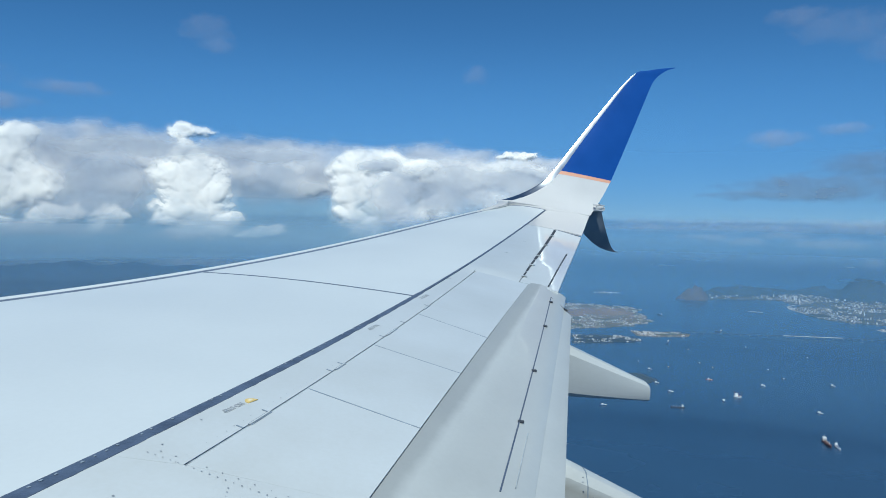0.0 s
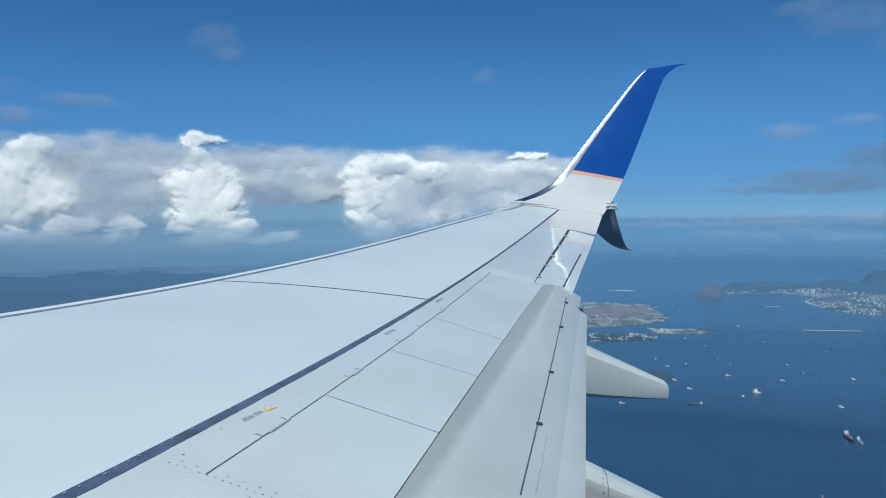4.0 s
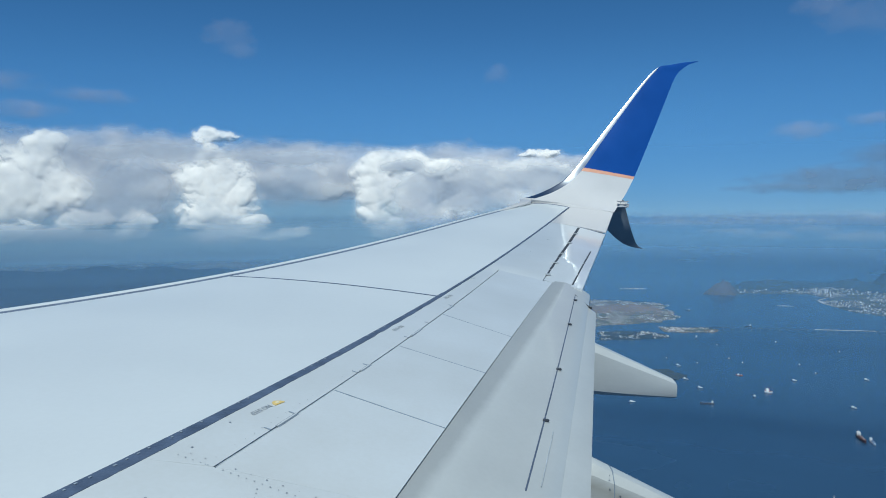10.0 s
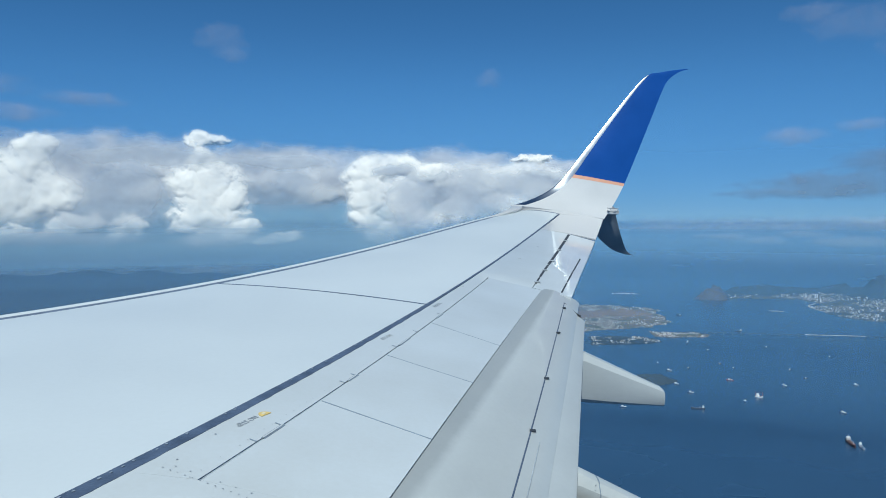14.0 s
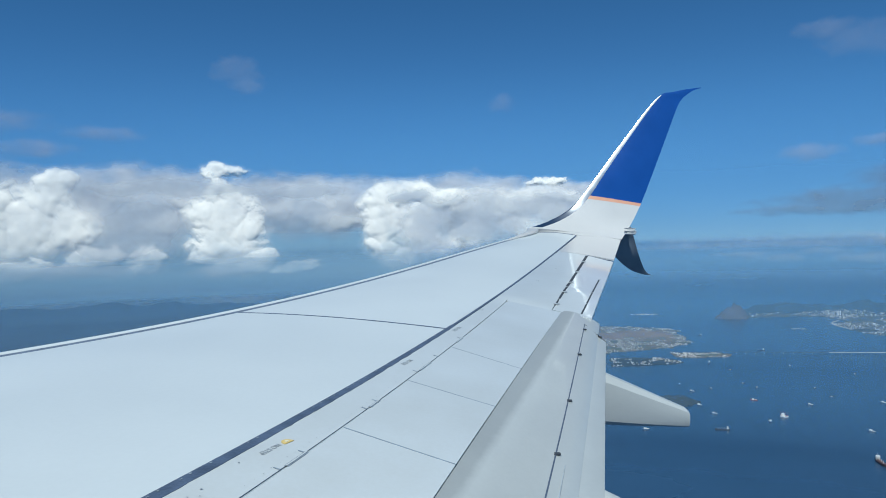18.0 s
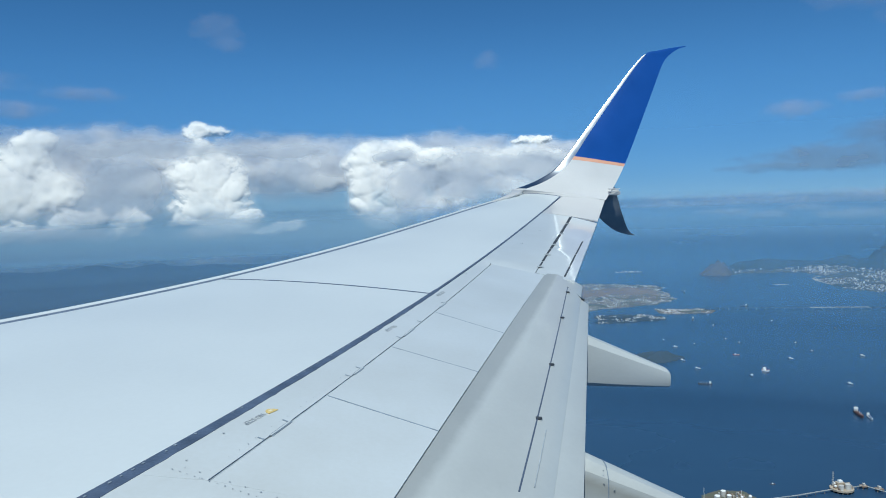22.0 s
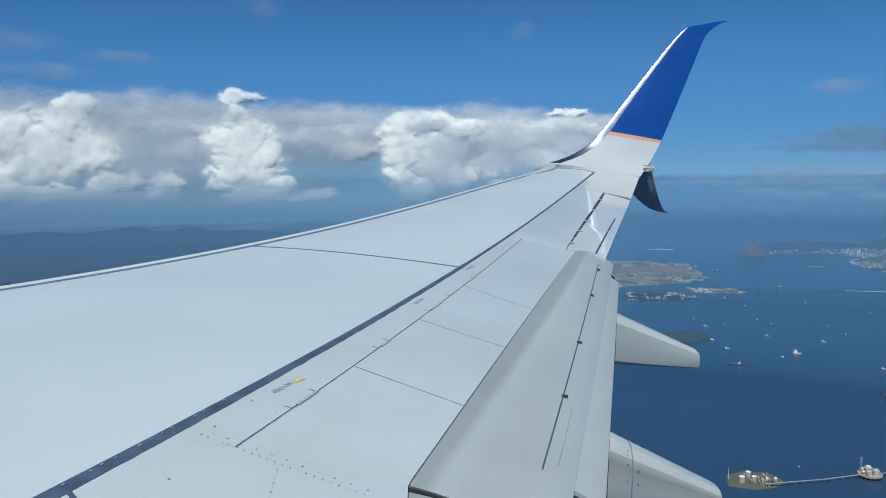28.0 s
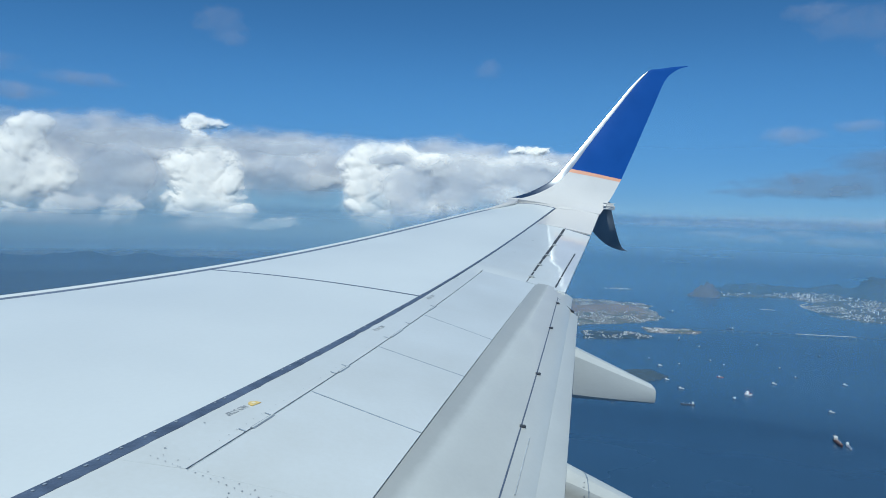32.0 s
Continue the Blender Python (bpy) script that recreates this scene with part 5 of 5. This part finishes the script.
BANKED = [(25.4, 4.5, 1.1, 0.9), (25.7, 3.0, 1.7, 1.3), (24.4, 1.4, 1.3, 1.1), (26.6, 1.3, 1.8, 1.4), (28.6, 2.6, 2.0, 1.5), (29.0, 0.2, 2.2, 1.2), (32.5, 3.6, 2.0, 1.5), (34, 1.2, 2.4, 1.6), (37.5, 3.0, 2.4, 1.7), (42, 2, 3.4, 2.2)]
BANK_FOOT = [(23.2, -0.6, 1.3, 0.7), (21.9, -0.4, 0.8, 0.65), (24.5, -1.2, 0.9, 0.45), (26.8, -1.2, 1.2, 0.6), (29.5, -1.2, 1.7, 0.7)]
PUFF = [(19.6, -0.7, 0.9, 0.8), (20.3, -1.3, 0.6, 0.4), (18.9, -0.7, 0.5, 0.45)]
heap(TOWER, 3000, 0.045, "tall bright white heap cloud", 1.4, 13, (-3.0, -1.9), 0.7)
heap(TOWER_FOOT, 2900, 0.04, "row of small white cloud puffs", 0.8, 19, (-2.5, -1.9), 0.9)
heap([(14.6, 5.7, 1.0, 0.4), (13.7, 5.65, 0.8, 0.28), (15.2, 5.4, 0.5, 0.45)], 3420, 0.035, "small flat white cap cloud", 0.9, 114, (4.9, 5.4), 0.6, 0.9, 0.08)
heap([(17.6, 3.4, 1.4, 0.9), (20.5, 3.6, 1.8, 1.0), (22.6, 2.2, 1.3, 0.9), (18.6, 1.6, 1.2, 0.7), (9.6, 3.0, 1.6, 0.9), (7.2, 3.4, 1.4, 0.9), (6.2, 2.0, 1.2, 0.8)], 3300, 0.07, "soft pale swellings in a grey cloud layer", 1.8, 16, (-0.5, 1.0), 0.0, 0.36)
heap(BROAD, 3150, 0.05, "broad white heap cloud with ragged edges", 1.5, 29, (-2.6, -1.0), 0.5)
heap(BROAD_END, 3250, 0.055, "ragged tail of a broad heap cloud", 1.5, 31, (-2.0, -0.8), 0.5, 0.7)
heap([(-9.3, 4.45, 1.1, 0.3), (-8.3, 4.35, 0.5, 0.22)], 3520, 0.035, "small flat white cap cloud", 0.6, 15, (4.0, 4.3), 0.9)
heap(BANKED, 2950, 0.06, "wide bank of white heap cloud", 1.7, 37, (-1.8, -0.2), 0.5, 0.95)
heap(BANK_FOOT, 2880, 0.05, "low bright heaps before a cloud bank", 1.1, 39, (-2.9, -2.0), 0.85)
heap(PUFF, 2870, 0.04, "small round white cloud puff", 0.9, 41, (-2.9, -2.0), 0.85)
# grey mist in front of the heaps, its shade put into the colour
cloud([(-0.4, 1.3, 2.2, 2.2), (-4.2, 1.9, 4.0, 1.9), (-9.0, 2.5, 3.5, 1.3), (1.0, 3.6, 1.6, 0.5)], 2450, 0.08, M_SHADE, "soft grey mist before the broad cloud", (-0.7, 1.3), 0.5, 1.6, 0.02, 0.004, 0.8, 71, 1.3, None, 4)
cloud([(19.9, 1.6, 2.7, 2.0), (22.0, 0.2, 3.0, 0.9), (17.5, 4.3, 6.5, 0.6), (9.5, 4.2, 4.0, 0.5), (24, -1.5, 5.0, 0.5), (14.5, -1.6, 2.6, 0.4)], 2440, 0.08, M_SHADE, "soft grey mist between the bright heaps", (-0.7, 1.3), 0.35, 2.0, 0.02, 0.004, 0.72, 73, 1.3, None, 4)
# streaks and wisps
cloud([(-31, 2.4, 6.5, 0.9), (-34, 3.8, 4, 0.8), (-27.5, 1.8, 4.5, 0.35), (-38, 2.8, 5, 1.6)], 3600, 0.07, M_STREAK, "dusky grey-blue streaked cloud", (-0.7, 1.3), 0.5, 1.8, 0.03, 0.0, 0.6, 51, 3.0, None, 5)
cloud([(-27, 5.6, 1.8, 0.55), (-31, 6.2, 1.5, 0.4)], 3600, 0.06, M_WISP, "faint mauve cloud wisp", (-0.6, 1.3), 0.4, 1.0, 0.03, 0.0, 0.4, 53, 1.6, None, 5)
cloud([(-31, 12.6, 3.2, 1.0), (-34, 11.2, 2.0, 0.9), (-28, 13.6, 2.0, 0.6)], 3600, 0.07, M_WISP, "faint high cloud wisp", (-0.6, 1.3), 0.4, 1.4, 0.03, 0.0, 0.22, 57, 1.8, None, 5)
cloud([(13.3, 12.6, 1.6, 1.0), (12.4, 11.6, 0.9, 0.5), (-6.0, 10.2, 1.0, 0.6)], 3600, 0.06, M_WISP, "faint mauve cloud wisp", (-0.6, 1.3), 0.5, 1.0, 0.03, 0.0, 0.2, 59, 1.2, None, 5)
cloud([(31, 8.6, 5, 0.9), (38, 10.5, 6, 2.0), (22, 8.0, 2.4, 0.5), (27, 6.9, 3.4, 0.5)], 3700, 0.08, M_WISP, "faint streaky cloud wisps", (-0.6, 1.3), 0.4, 1.8, 0.03, 0.0, 0.4, 61, 2.4, None, 5)
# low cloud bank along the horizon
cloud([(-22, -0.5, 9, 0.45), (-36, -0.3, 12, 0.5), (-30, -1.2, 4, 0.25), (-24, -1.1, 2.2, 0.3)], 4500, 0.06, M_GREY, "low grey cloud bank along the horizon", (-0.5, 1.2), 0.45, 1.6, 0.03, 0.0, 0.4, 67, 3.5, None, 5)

cloud([(-20, -0.7, 4, 0.3), (-27, -0.6, 3.5, 0.35), (-33, -0.5, 5, 0.4), (-30, -1.4, 2.5, 0.2), (-23, -1.5, 1.6, 0.18), (-40, -0.8, 5, 0.5)], 4300, 0.06, M_CLOUD, "pale low streaks of cloud on the horizon", (-0.7, 1.3), 0.5, 1.4, 0.03, 0.0, 0.26, 83, 3.2, None, 5)

cloud([(-25.4, -1.4, 1.3, 0.3), (-22.4, -1.2, 1.8, 0.25), (-30.6, -1.5, 2.4, 0.35), (-27.8, -1.0, 1.6, 0.2), (-33.0, -2.6, 0.6, 0.3), (-35.5, -1.4, 2.4, 0.4)], 2300, 0.05, M_CLOUD, "pale scraps of low mist over the sea", (-0.6, 1.3), 0.45, 1.0, 0.02, 0.0, 0.16, 89, 1.8, None, 5)

# ---------------- ships ----------------
M_HULL_D = material("dark_hull", (0.08, 0.085, 0.10), 0.5, 0, 0.25, 0.6, 5)
M_HULL_R = material("red_hull", (0.30, 0.075, 0.06), 0.5, 0, 0.2, 0.6, 5)
M_HULL_B = material("blue_hull", (0.06, 0.12, 0.22), 0.5, 0, 0.2, 0.6, 5)
M_SHIPW = material("ship_white", (0.78, 0.78, 0.76), 0.5, 0, 0.08, 0.8, 6)
M_DECK = material("rust_deck", (0.17, 0.10, 0.085), 0.7, 0, 0.25, 0.8, 6)
M_ORANGE_S = material("orange_cargo", (0.62, 0.26, 0.08), 0.6, 0, 0.2, 1, 6)


def block(name, x0, x1, y0, y1, z0, z1, mat, parent, bevel=0.06, label=""):
    bm_ = bmesh.new()
    bmesh.ops.create_cube(bm_, size=1, matrix=Matrix.Translation(((x0 + x1) / 2, (y0 + y1) / 2, (z0 + z1) / 2)) @ Matrix.Diagonal((x1 - x0, y1 - y0, z1 - z0, 1)))
    bmesh.ops.bevel(bm_, geom=bm_.edges[:], offset=bevel, segments=1, affect="EDGES")
    me_ = bpy.data.meshes.new(name)
    bm_.to_mesh(me_)
    bm_.free()
    me_.materials.append(mat)
    return part(name, me_, parent, label)


def post(name, x, y, z0, z1, r, mat, parent, r2=None, n=10, label=""):
    bm_ = bmesh.new()
    bmesh.ops.create_cone(bm_, cap_ends=True, segments=n, radius1=r, radius2=r if r2 is None else r2, depth=z1 - z0, matrix=Matrix.Translation((x, y, (z0 + z1) / 2)))
    me_ = bpy.data.meshes.new(name)
    bm_.to_mesh(me_)
    bm_.free()
    me_.materials.append(mat)
    return part(name, me_, parent, label)


def ship(at_, length, hull, house, cargo, label, kind):
    """A ship along +x with its bow ahead; kind: cargo, supply or tug."""
    s = thing("ship", at_, label, "ship", "ships at anchor in the bay")
    w, h = length * (0.17 if kind == "cargo" else 0.26), length * 0.07
    sec = []
    for k in range(11):
        u = k / 10
        x = lerp(-0.5, 0.5, u) * length
        half = 0.5 * w * (0.82 + 0.18 * min(1, u * 6)) * (1 if u < 0.72 else math.cos((u - 0.72) / 0.28 * math.pi / 2) ** 0.6 + 0.02)
        sheer = h * (1 + 0.55 * max(0, u - 0.7) / 0.3 + 0.1 * max(0, 0.2 - u) / 0.2)
        sec.append([(x, -half, sheer), (x, -half * 0.85, -0.4), (x, half * 0.85, -0.4), (x, half, sheer)])
    v_ = [p for r in sec for p in r]
    f_ = [(a * 4 + b, a * 4 + (b + 1) % 4, (a + 1) * 4 + (b + 1) % 4, (a + 1) * 4 + b) for a in range(10) for b in range(4)] + [(3, 2, 1, 0), (40, 41, 42, 43)]
    part("hull", mesh_of("hull", v_, f_, hull), s)
    hx = -0.36 * length if kind == "cargo" else (0.12 * length if kind == "supply" else -0.02 * length)
    hl = length * (0.13 if kind == "cargo" else 0.26)
    dh = block("deckhouse", hx - hl / 2, hx + hl / 2, -0.42 * w, 0.42 * w, h * 0.9, h * 2.3, house, s)
    block("bridge", hx - hl * 0.35, hx + hl * 0.4, -0.46 * w, 0.46 * w, h * 2.3, h * 3.1, M_SHIPW, dh)
    post("funnel", hx - hl * 0.75, 0, h * 0.9, h * 3.2, length * 0.022, cargo, s)
    post("mast", hx + hl * 0.1, 0, h * 3.1, h * 4.6, length * 0.007, M_SHIPW, dh, length * 0.003, 6)
    if kind == "cargo":
        for k in range(5):
            x = lerp(-0.2, 0.36, k / 4) * length
            block("hatch_cover", x - 0.05 * length, x + 0.05 * length, -0.33 * w, 0.33 * w, h * 0.95, h * 1.5, cargo, s)
        for k in range(3):
            post("deck_crane", lerp(-0.13, 0.27, k / 2) * length, 0, h * 0.9, h * 2.7, length * 0.01, M_SHIPW, s, length * 0.006, 6)
    elif kind == "supply":
        block("cargo_deck", -0.42 * length, -0.06 * length, -0.38 * w, 0.38 * w, h * 0.9, h * 1.15, cargo, s)
        block("deck_cargo", -0.33 * length, -0.18 * length, -0.28 * w, 0.2 * w, h * 1.15, h * 1.8, M_SHIPW, s)
    else:
        block("aft_deck", -0.44 * length, -0.18 * length, -0.34 * w, 0.34 * w, h * 0.9, h * 1.1, cargo, s)
    return s


A = ship(at(-25.2, 1104), 11, M_HULL_D, M_SHIPW, M_HULL_B, "dark-hulled cargo ship with a white deckhouse at anchor", "cargo")
A.rotation_euler.z = radians(100)
Bs = ship(at(-24.7, 764), 6.5, M_HULL_R, M_SHIPW, M_ORANGE_S, "red-hulled supply ship with a white deckhouse", "supply")
Bs.rotation_euler.z = radians(60)
C = ship(at(-28.2, 757), 6.5, M_HULL_B, M_SHIPW, M_SHIPW, "blue-hulled white supply ship at anchor", "supply")
C.rotation_euler.z = radians(30)
D_ = ship(at(-19.8, 834), 4.2, M_HULL_D, M_SHIPW, M_HULL_D, "small white tug with a dark hull", "tug")
D_.rotation_euler.z = radians(10)
M_TANKER = material("dull_red_hull", (0.10, 0.048, 0.048), 0.6, 0, 0.25, 0.6, 5)
M_TANK = material("pale_tank", (0.52, 0.50, 0.46), 0.5, 0, 0.12, 0.3, 3)
tanker = ship(at(-32.3, 578), 17, M_TANKER, M_TANK, M_DECK, "long red tanker moored beside a white ship", "cargo")
tanker.rotation_euler.z = radians(165)
lighter = ship(at(-32.95, 573), 11, M_SHIPW, M_SHIPW, M_HULL_B, "white ship moored beside a red tanker", "cargo")
lighter.rotation_euler.z = radians(163)
for b_, r_, src, yaw in ((-21.2, 1259, A, 20), (-21.8, 978, A, 150), (-22.6, 640, A, 75)):
    copy_thing(src, Matrix.Translation(at(b_, r_)) @ pose(0, 0, 0, 0, 0, yaw))
for b_, r_, src, yaw in ((-20.6, 795, C, 40), (-25.7, 679, C, 170), (-21.1, 730, C, 35), (-22.1, 697, C, 50), (-31.8, 670, C, 25), (-17.4, 629, C, 80), (-32.5, 789, C, 20)):
    copy_thing(src, Matrix.Translation(at(b_, r_)) @ pose(0, 0, 0, 0, 0, yaw))
for b_, r_, yaw in ((-21.9, 814, 30), (-24.0, 849, 80), (-24.9, 829, 10), (-28.5, 841, 120), (-29.5, 801, 60), (-19.3, 755, 20), (-27.0, 980, 45), (-30.9, 940, 0), (-23.2, 935, 70)):
    copy_thing(D_, Matrix.Translation(at(b_, r_)) @ pose(0, 0, 0, 0, 0, yaw))

# square work barge with a red-framed deck
barge = thing("barge", at(-26.6, 700), "square white work barge with red framing", "barge")
barge.rotation_euler.z = radians(25)
block("pontoon", -2.6, 2.6, -2.0, 2.0, -0.4, 0.9, M_SHIPW, barge, 0.08)
block("deckhouse", 0.6, 2.0, -1.2, 1.2, 0.9, 2.8, M_SHIPW, barge, 0.05)
for sx in (-2.2, 2.2):
    block("deck_frame", sx - 0.25, sx + 0.25, -1.8, 1.8, 0.9, 1.4, M_HULL_R, barge, 0.04, "red deck frame")
    for sy in (-1.6, 1.6):
        post("leg", sx, sy, 0.9, 4.6, 0.14, M_HULL_R, barge, 0.1, 8, "red lattice leg")

# ---------------- long low bridge across the bay ----------------
M_CONC = material("pale_concrete", (0.2, 0.215, 0.23), 0.8, 0, 0.12, 0.2, 2)
# Deck colour kept close to the sea's, so it hardly stands out.
M_DECKWAY = material("sea_toned_road_deck", (0.06, 0.085, 0.115), 0.8, 0, 0.12, 0.2, 2)
p0, p1 = at(-21.8, 1060), at(-40.5, 1165)
bridge = thing("bridge", p0, "long low pale concrete road bridge on many piers", "bridge")
run = (p1 - p0).length
bridge.rotation_euler.z = math.atan2((p1 - p0).y, (p1 - p0).x)
road = block("deck", 0, run, -1.1, 1.1, 2.2, 2.6, M_DECKWAY, bridge, 0.05)
block("main_span", run * 0.385, run * 0.575, -1.15, 1.15, 2.55, 3.1, M_TANK, road, 0.08, "white raised main span")
for k in range(34):
    block("pier", run * k / 33 - 0.25, run * k / 33 + 0.25, -0.7, 0.7, -0.5, 2.25, M_CONC, bridge, 0.04)

# ---------------- gas terminal on the water ----------------
M_RUST = material("rusty_steel", (0.26, 0.19, 0.14), 0.7, 0.1, 0.3, 0.6, 5)
M_SOIL = material("dark_island_rock", (0.07, 0.085, 0.06), 0.95, 0, 0.4, 0.3, 2.0, 0.3, tint=(0.2, 0.16, 0.12))
land("ground_terminal_rock", [(-22.4, 384), (-24.2, 384), (-25.6, 392), (-26.2, 402), (-25.2, 410), (-23.4, 408), (-22.2, 398)], 0.8, 0.5, [(-23.2, 392, 4, 1.4), (-24.8, 402, 5, 1.2), (-25.5, 398, 3, 0.9)], M_SOIL, "small rocky terminal island", 2)


def tank(p, r, h, dome, label):
    tk = thing("storage_tank", p, label, "tank", "terminal tanks")
    sh = post("shell", 0, 0, -0.5, h, r, M_TANK, tk, None, 28)
    bm_ = bmesh.new()
    bmesh.ops.create_uvsphere(bm_, u_segments=24, v_segments=10, radius=r, matrix=Matrix.Translation((0, 0, h)) @ Matrix.Diagonal((1, 1, dome, 1)))
    me_ = bpy.data.meshes.new("roof")
    bm_.to_mesh(me_)
    bm_.free()
    me_.polygons.foreach_set("use_smooth", [True] * len(me_.polygons))
    me_.materials.append(M_SHIPW)
    part("roof", me_, sh)
    post("stair_post", r + 0.15, 0, -0.3, h, 0.1, M_RUST, sh, None, 6)
    post("stair_post", -0.3, -r - 0.1, -0.3, h + 0.2, 0.08, M_RUST, sh, None, 6)
    return tk


for b_, r_, s_, h_ in ((-23.35, 391, 1.45, 2.8), (-23.75, 399, 1.3, 2.6), (-24.15, 394, 1.2, 2.5)):
    tank(at(b_, r_, 0.6), s_, h_, 0.25, "pale round storage tank with a domed roof")
for b_, r_, s_ in ((-25.0, 397, 0.7), (-25.55, 399, 0.85)):
    tank(at(b_, r_, 0.6), s_, 1.0, 1.0, "white ball-topped gas tank")
plant = thing("process_plant", at(-24.3, 395, 0.5), "brown and beige pipe plant between the tanks", "industrial plant")
rj = random.Random(57)
M_BEIGE = material("beige_steel", (0.42, 0.35, 0.27), 0.6, 0, 0.25, 0.8, 6)
for k in range(46):
    x, y, w = rj.uniform(-6, 8), rj.uniform(-8.5, 4), rj.uniform(0.25, 0.8)
    block("plant_unit", x - w, x + w, y - 0.6 * w, y + 0.6 * w, -0.3, rj.uniform(0.5, 1.9), rj.choice((M_BEIGE, M_RUST, M_RUST, M_TANK, M_CONC)), plant, 0.03)
for k in range(8):
    y = -7 + 1.4 * k
    block("pipe", -5, 6, y, y + 0.14, 0.9, 1.05, rj.choice((M_BEIGE, M_TANK, M_RUST)), plant, 0.03)
flare = thing("flare_mast", at(-22.45, 393, 0.4), "thin white flare mast on a small base", "mast")
post("mast", 0, 0, -0.5, 5.6, 0.14, M_SHIPW, flare, 0.08, 8)
block("footing", -0.5, 0.5, -0.5, 0.5, -0.6, 0.4, M_CONC, flare)
plat = thing("jetty_platform", at(-31.3, 426), "beige and rusty round gas jetty platform on piles", "jetty")
post("deck", 0, 0, 1.0, 1.8, 5.6, M_BEIGE, plat, 5.6, 28)
for x, y, r in ((3.2, 2.4, 0.95), (-0.6, 3.6, 0.7)):
    bm = bmesh.new()
    bmesh.ops.create_uvsphere(bm, u_segments=20, v_segments=12, radius=r, matrix=Matrix.Translation((x, y, 2.9)))
    me = bpy.data.meshes.new("gas_ball")
    bm.to_mesh(me)
    bm.free()
    me.polygons.foreach_set("use_smooth", [True] * len(me.polygons))
    me.materials.append(M_SHIPW)
    part("gas_ball", me, plat, "white ball tank")
for i in range(14):
    a_ = 2 * math.pi * i / 14
    post("pile", 4.9 * math.cos(a_), 4.9 * math.sin(a_), -1, 1.05, 0.3, M_RUST, plat, None, 8)
post("vessel", -2.6, -1.6, 1.75, 4.4, 1.5, M_TANK, plat, 1.4, 24, "pale vertical tank")
post("vessel", -2.8, 1.9, 1.75, 4.0, 1.3, M_TANK, plat, 1.2, 24, "pale vertical tank")
post("vessel", 0.6, -3.4, 1.75, 3.6, 1.0, M_BEIGE, plat, 0.9, 20, "beige vertical tank")
pump = block("pump_house", 0.6, 3.6, -2, 1.6, 1.75, 3.9, M_BEIGE, plat)
block("upper_cabin", 1.1, 2.8, -1.2, 0.8, 3.9, 4.9, M_SHIPW, pump)
block("pipe_rack", -0.6, 0.1, -4.6, 4.6, 1.75, 2.7, M_RUST, plat)
rj = random.Random(31)
for k in range(34):
    a_, r_ = rj.uniform(0, 6.28), rj.uniform(1.0, 4.6)
    x, y, w = r_ * math.cos(a_), r_ * math.sin(a_), rj.uniform(0.25, 0.7)
    block("deck_machine", x - w, x + w, y - 0.5 * w, y + 0.5 * w, 1.75, 1.9 + rj.uniform(0.4, 1.8), rj.choice((M_BEIGE, M_RUST, M_RUST, M_BEIGE, M_TANK)), plat, 0.04)
for sx, sy in ((-0.35, -0.35), (0.35, -0.35), (0.35, 0.35), (-0.35, 0.35)):
    post("mast_leg", 2.4 + 0.8 * sx, 3.2 + 0.8 * sy, 1.75, 9.5, 0.08, M_TANK, plat, 0.04, 6)
for k in range(6):
    block("mast_brace", 2.12, 2.68, 2.92, 3.48, 3 + 1.1 * k, 3.07 + 1.1 * k, M_TANK, plat, 0.01)
for k in range(3):
    block("loading_arm", 3.4 + 0.2 * k, 3.6 + 0.2 * k, -4.2 - 1.3 * k, -2.6 - 1.3 * k, 2.4, 2.65, M_BEIGE, plat, 0.03)
for b_, r_ in ((-32.6, 434), (-33.5, 433), (-34.2, 428)):
    dd = thing("mooring_dolphin", at(b_, r_), "small rusty mooring platform on piles", "jetty", "mooring dolphins")
    block("deck", -1.6, 1.6, -1.6, 1.6, 1.0, 1.6, M_RUST, dd)
    for sx in (-1.2, 1.2):
        for sy in (-1.2, 1.2):
            post("pile", sx, sy, -1, 1.05, 0.22, M_RUST, dd, None, 8)
    block("fender_box", -0.8, 0.8, -0.6, 0.6, 1.55, 2.6, M_TANK, dd)


def walkway(pa, pb, label):
    wk = thing("walkway", pa, label, "jetty", "jetty walkways")
    L_ = (pb - pa).length
    wk.rotation_euler.z = math.atan2((pb - pa).y, (pb - pa).x)
    block("deck", 0, L_, -0.3, 0.3, 1.3, 1.5, M_CONC, wk, 0.03)
    block("pipe", 0, L_, 0.1, 0.25, 1.5, 1.68, M_TANK, wk, 0.04)
    n_ = max(2, int(L_ / 5))
    for k in range(n_ + 1):
        post("pile", L_ * k / n_, 0, -1, 1.32, 0.16, M_RUST, wk, None, 6)


walkway(at(-24.9, 390), at(-28.6, 408), "thin pale jetty walkway with a pipe")
walkway(at(-28.6, 408), at(-30.8, 423), "thin pale jetty walkway with a pipe")
walkway(at(-31.9, 429), at(-32.6, 434), "short pale jetty walkway")
walkway(at(-32.6, 434), at(-34.2, 428), "short pale jetty walkway")
cs = ship(at(-27.0, 424), 3.0, M_HULL_D, M_SHIPW, M_DECK, "small dark-hulled workboat near the jetty", "tug")
cs.rotation_euler.z = radians(80)
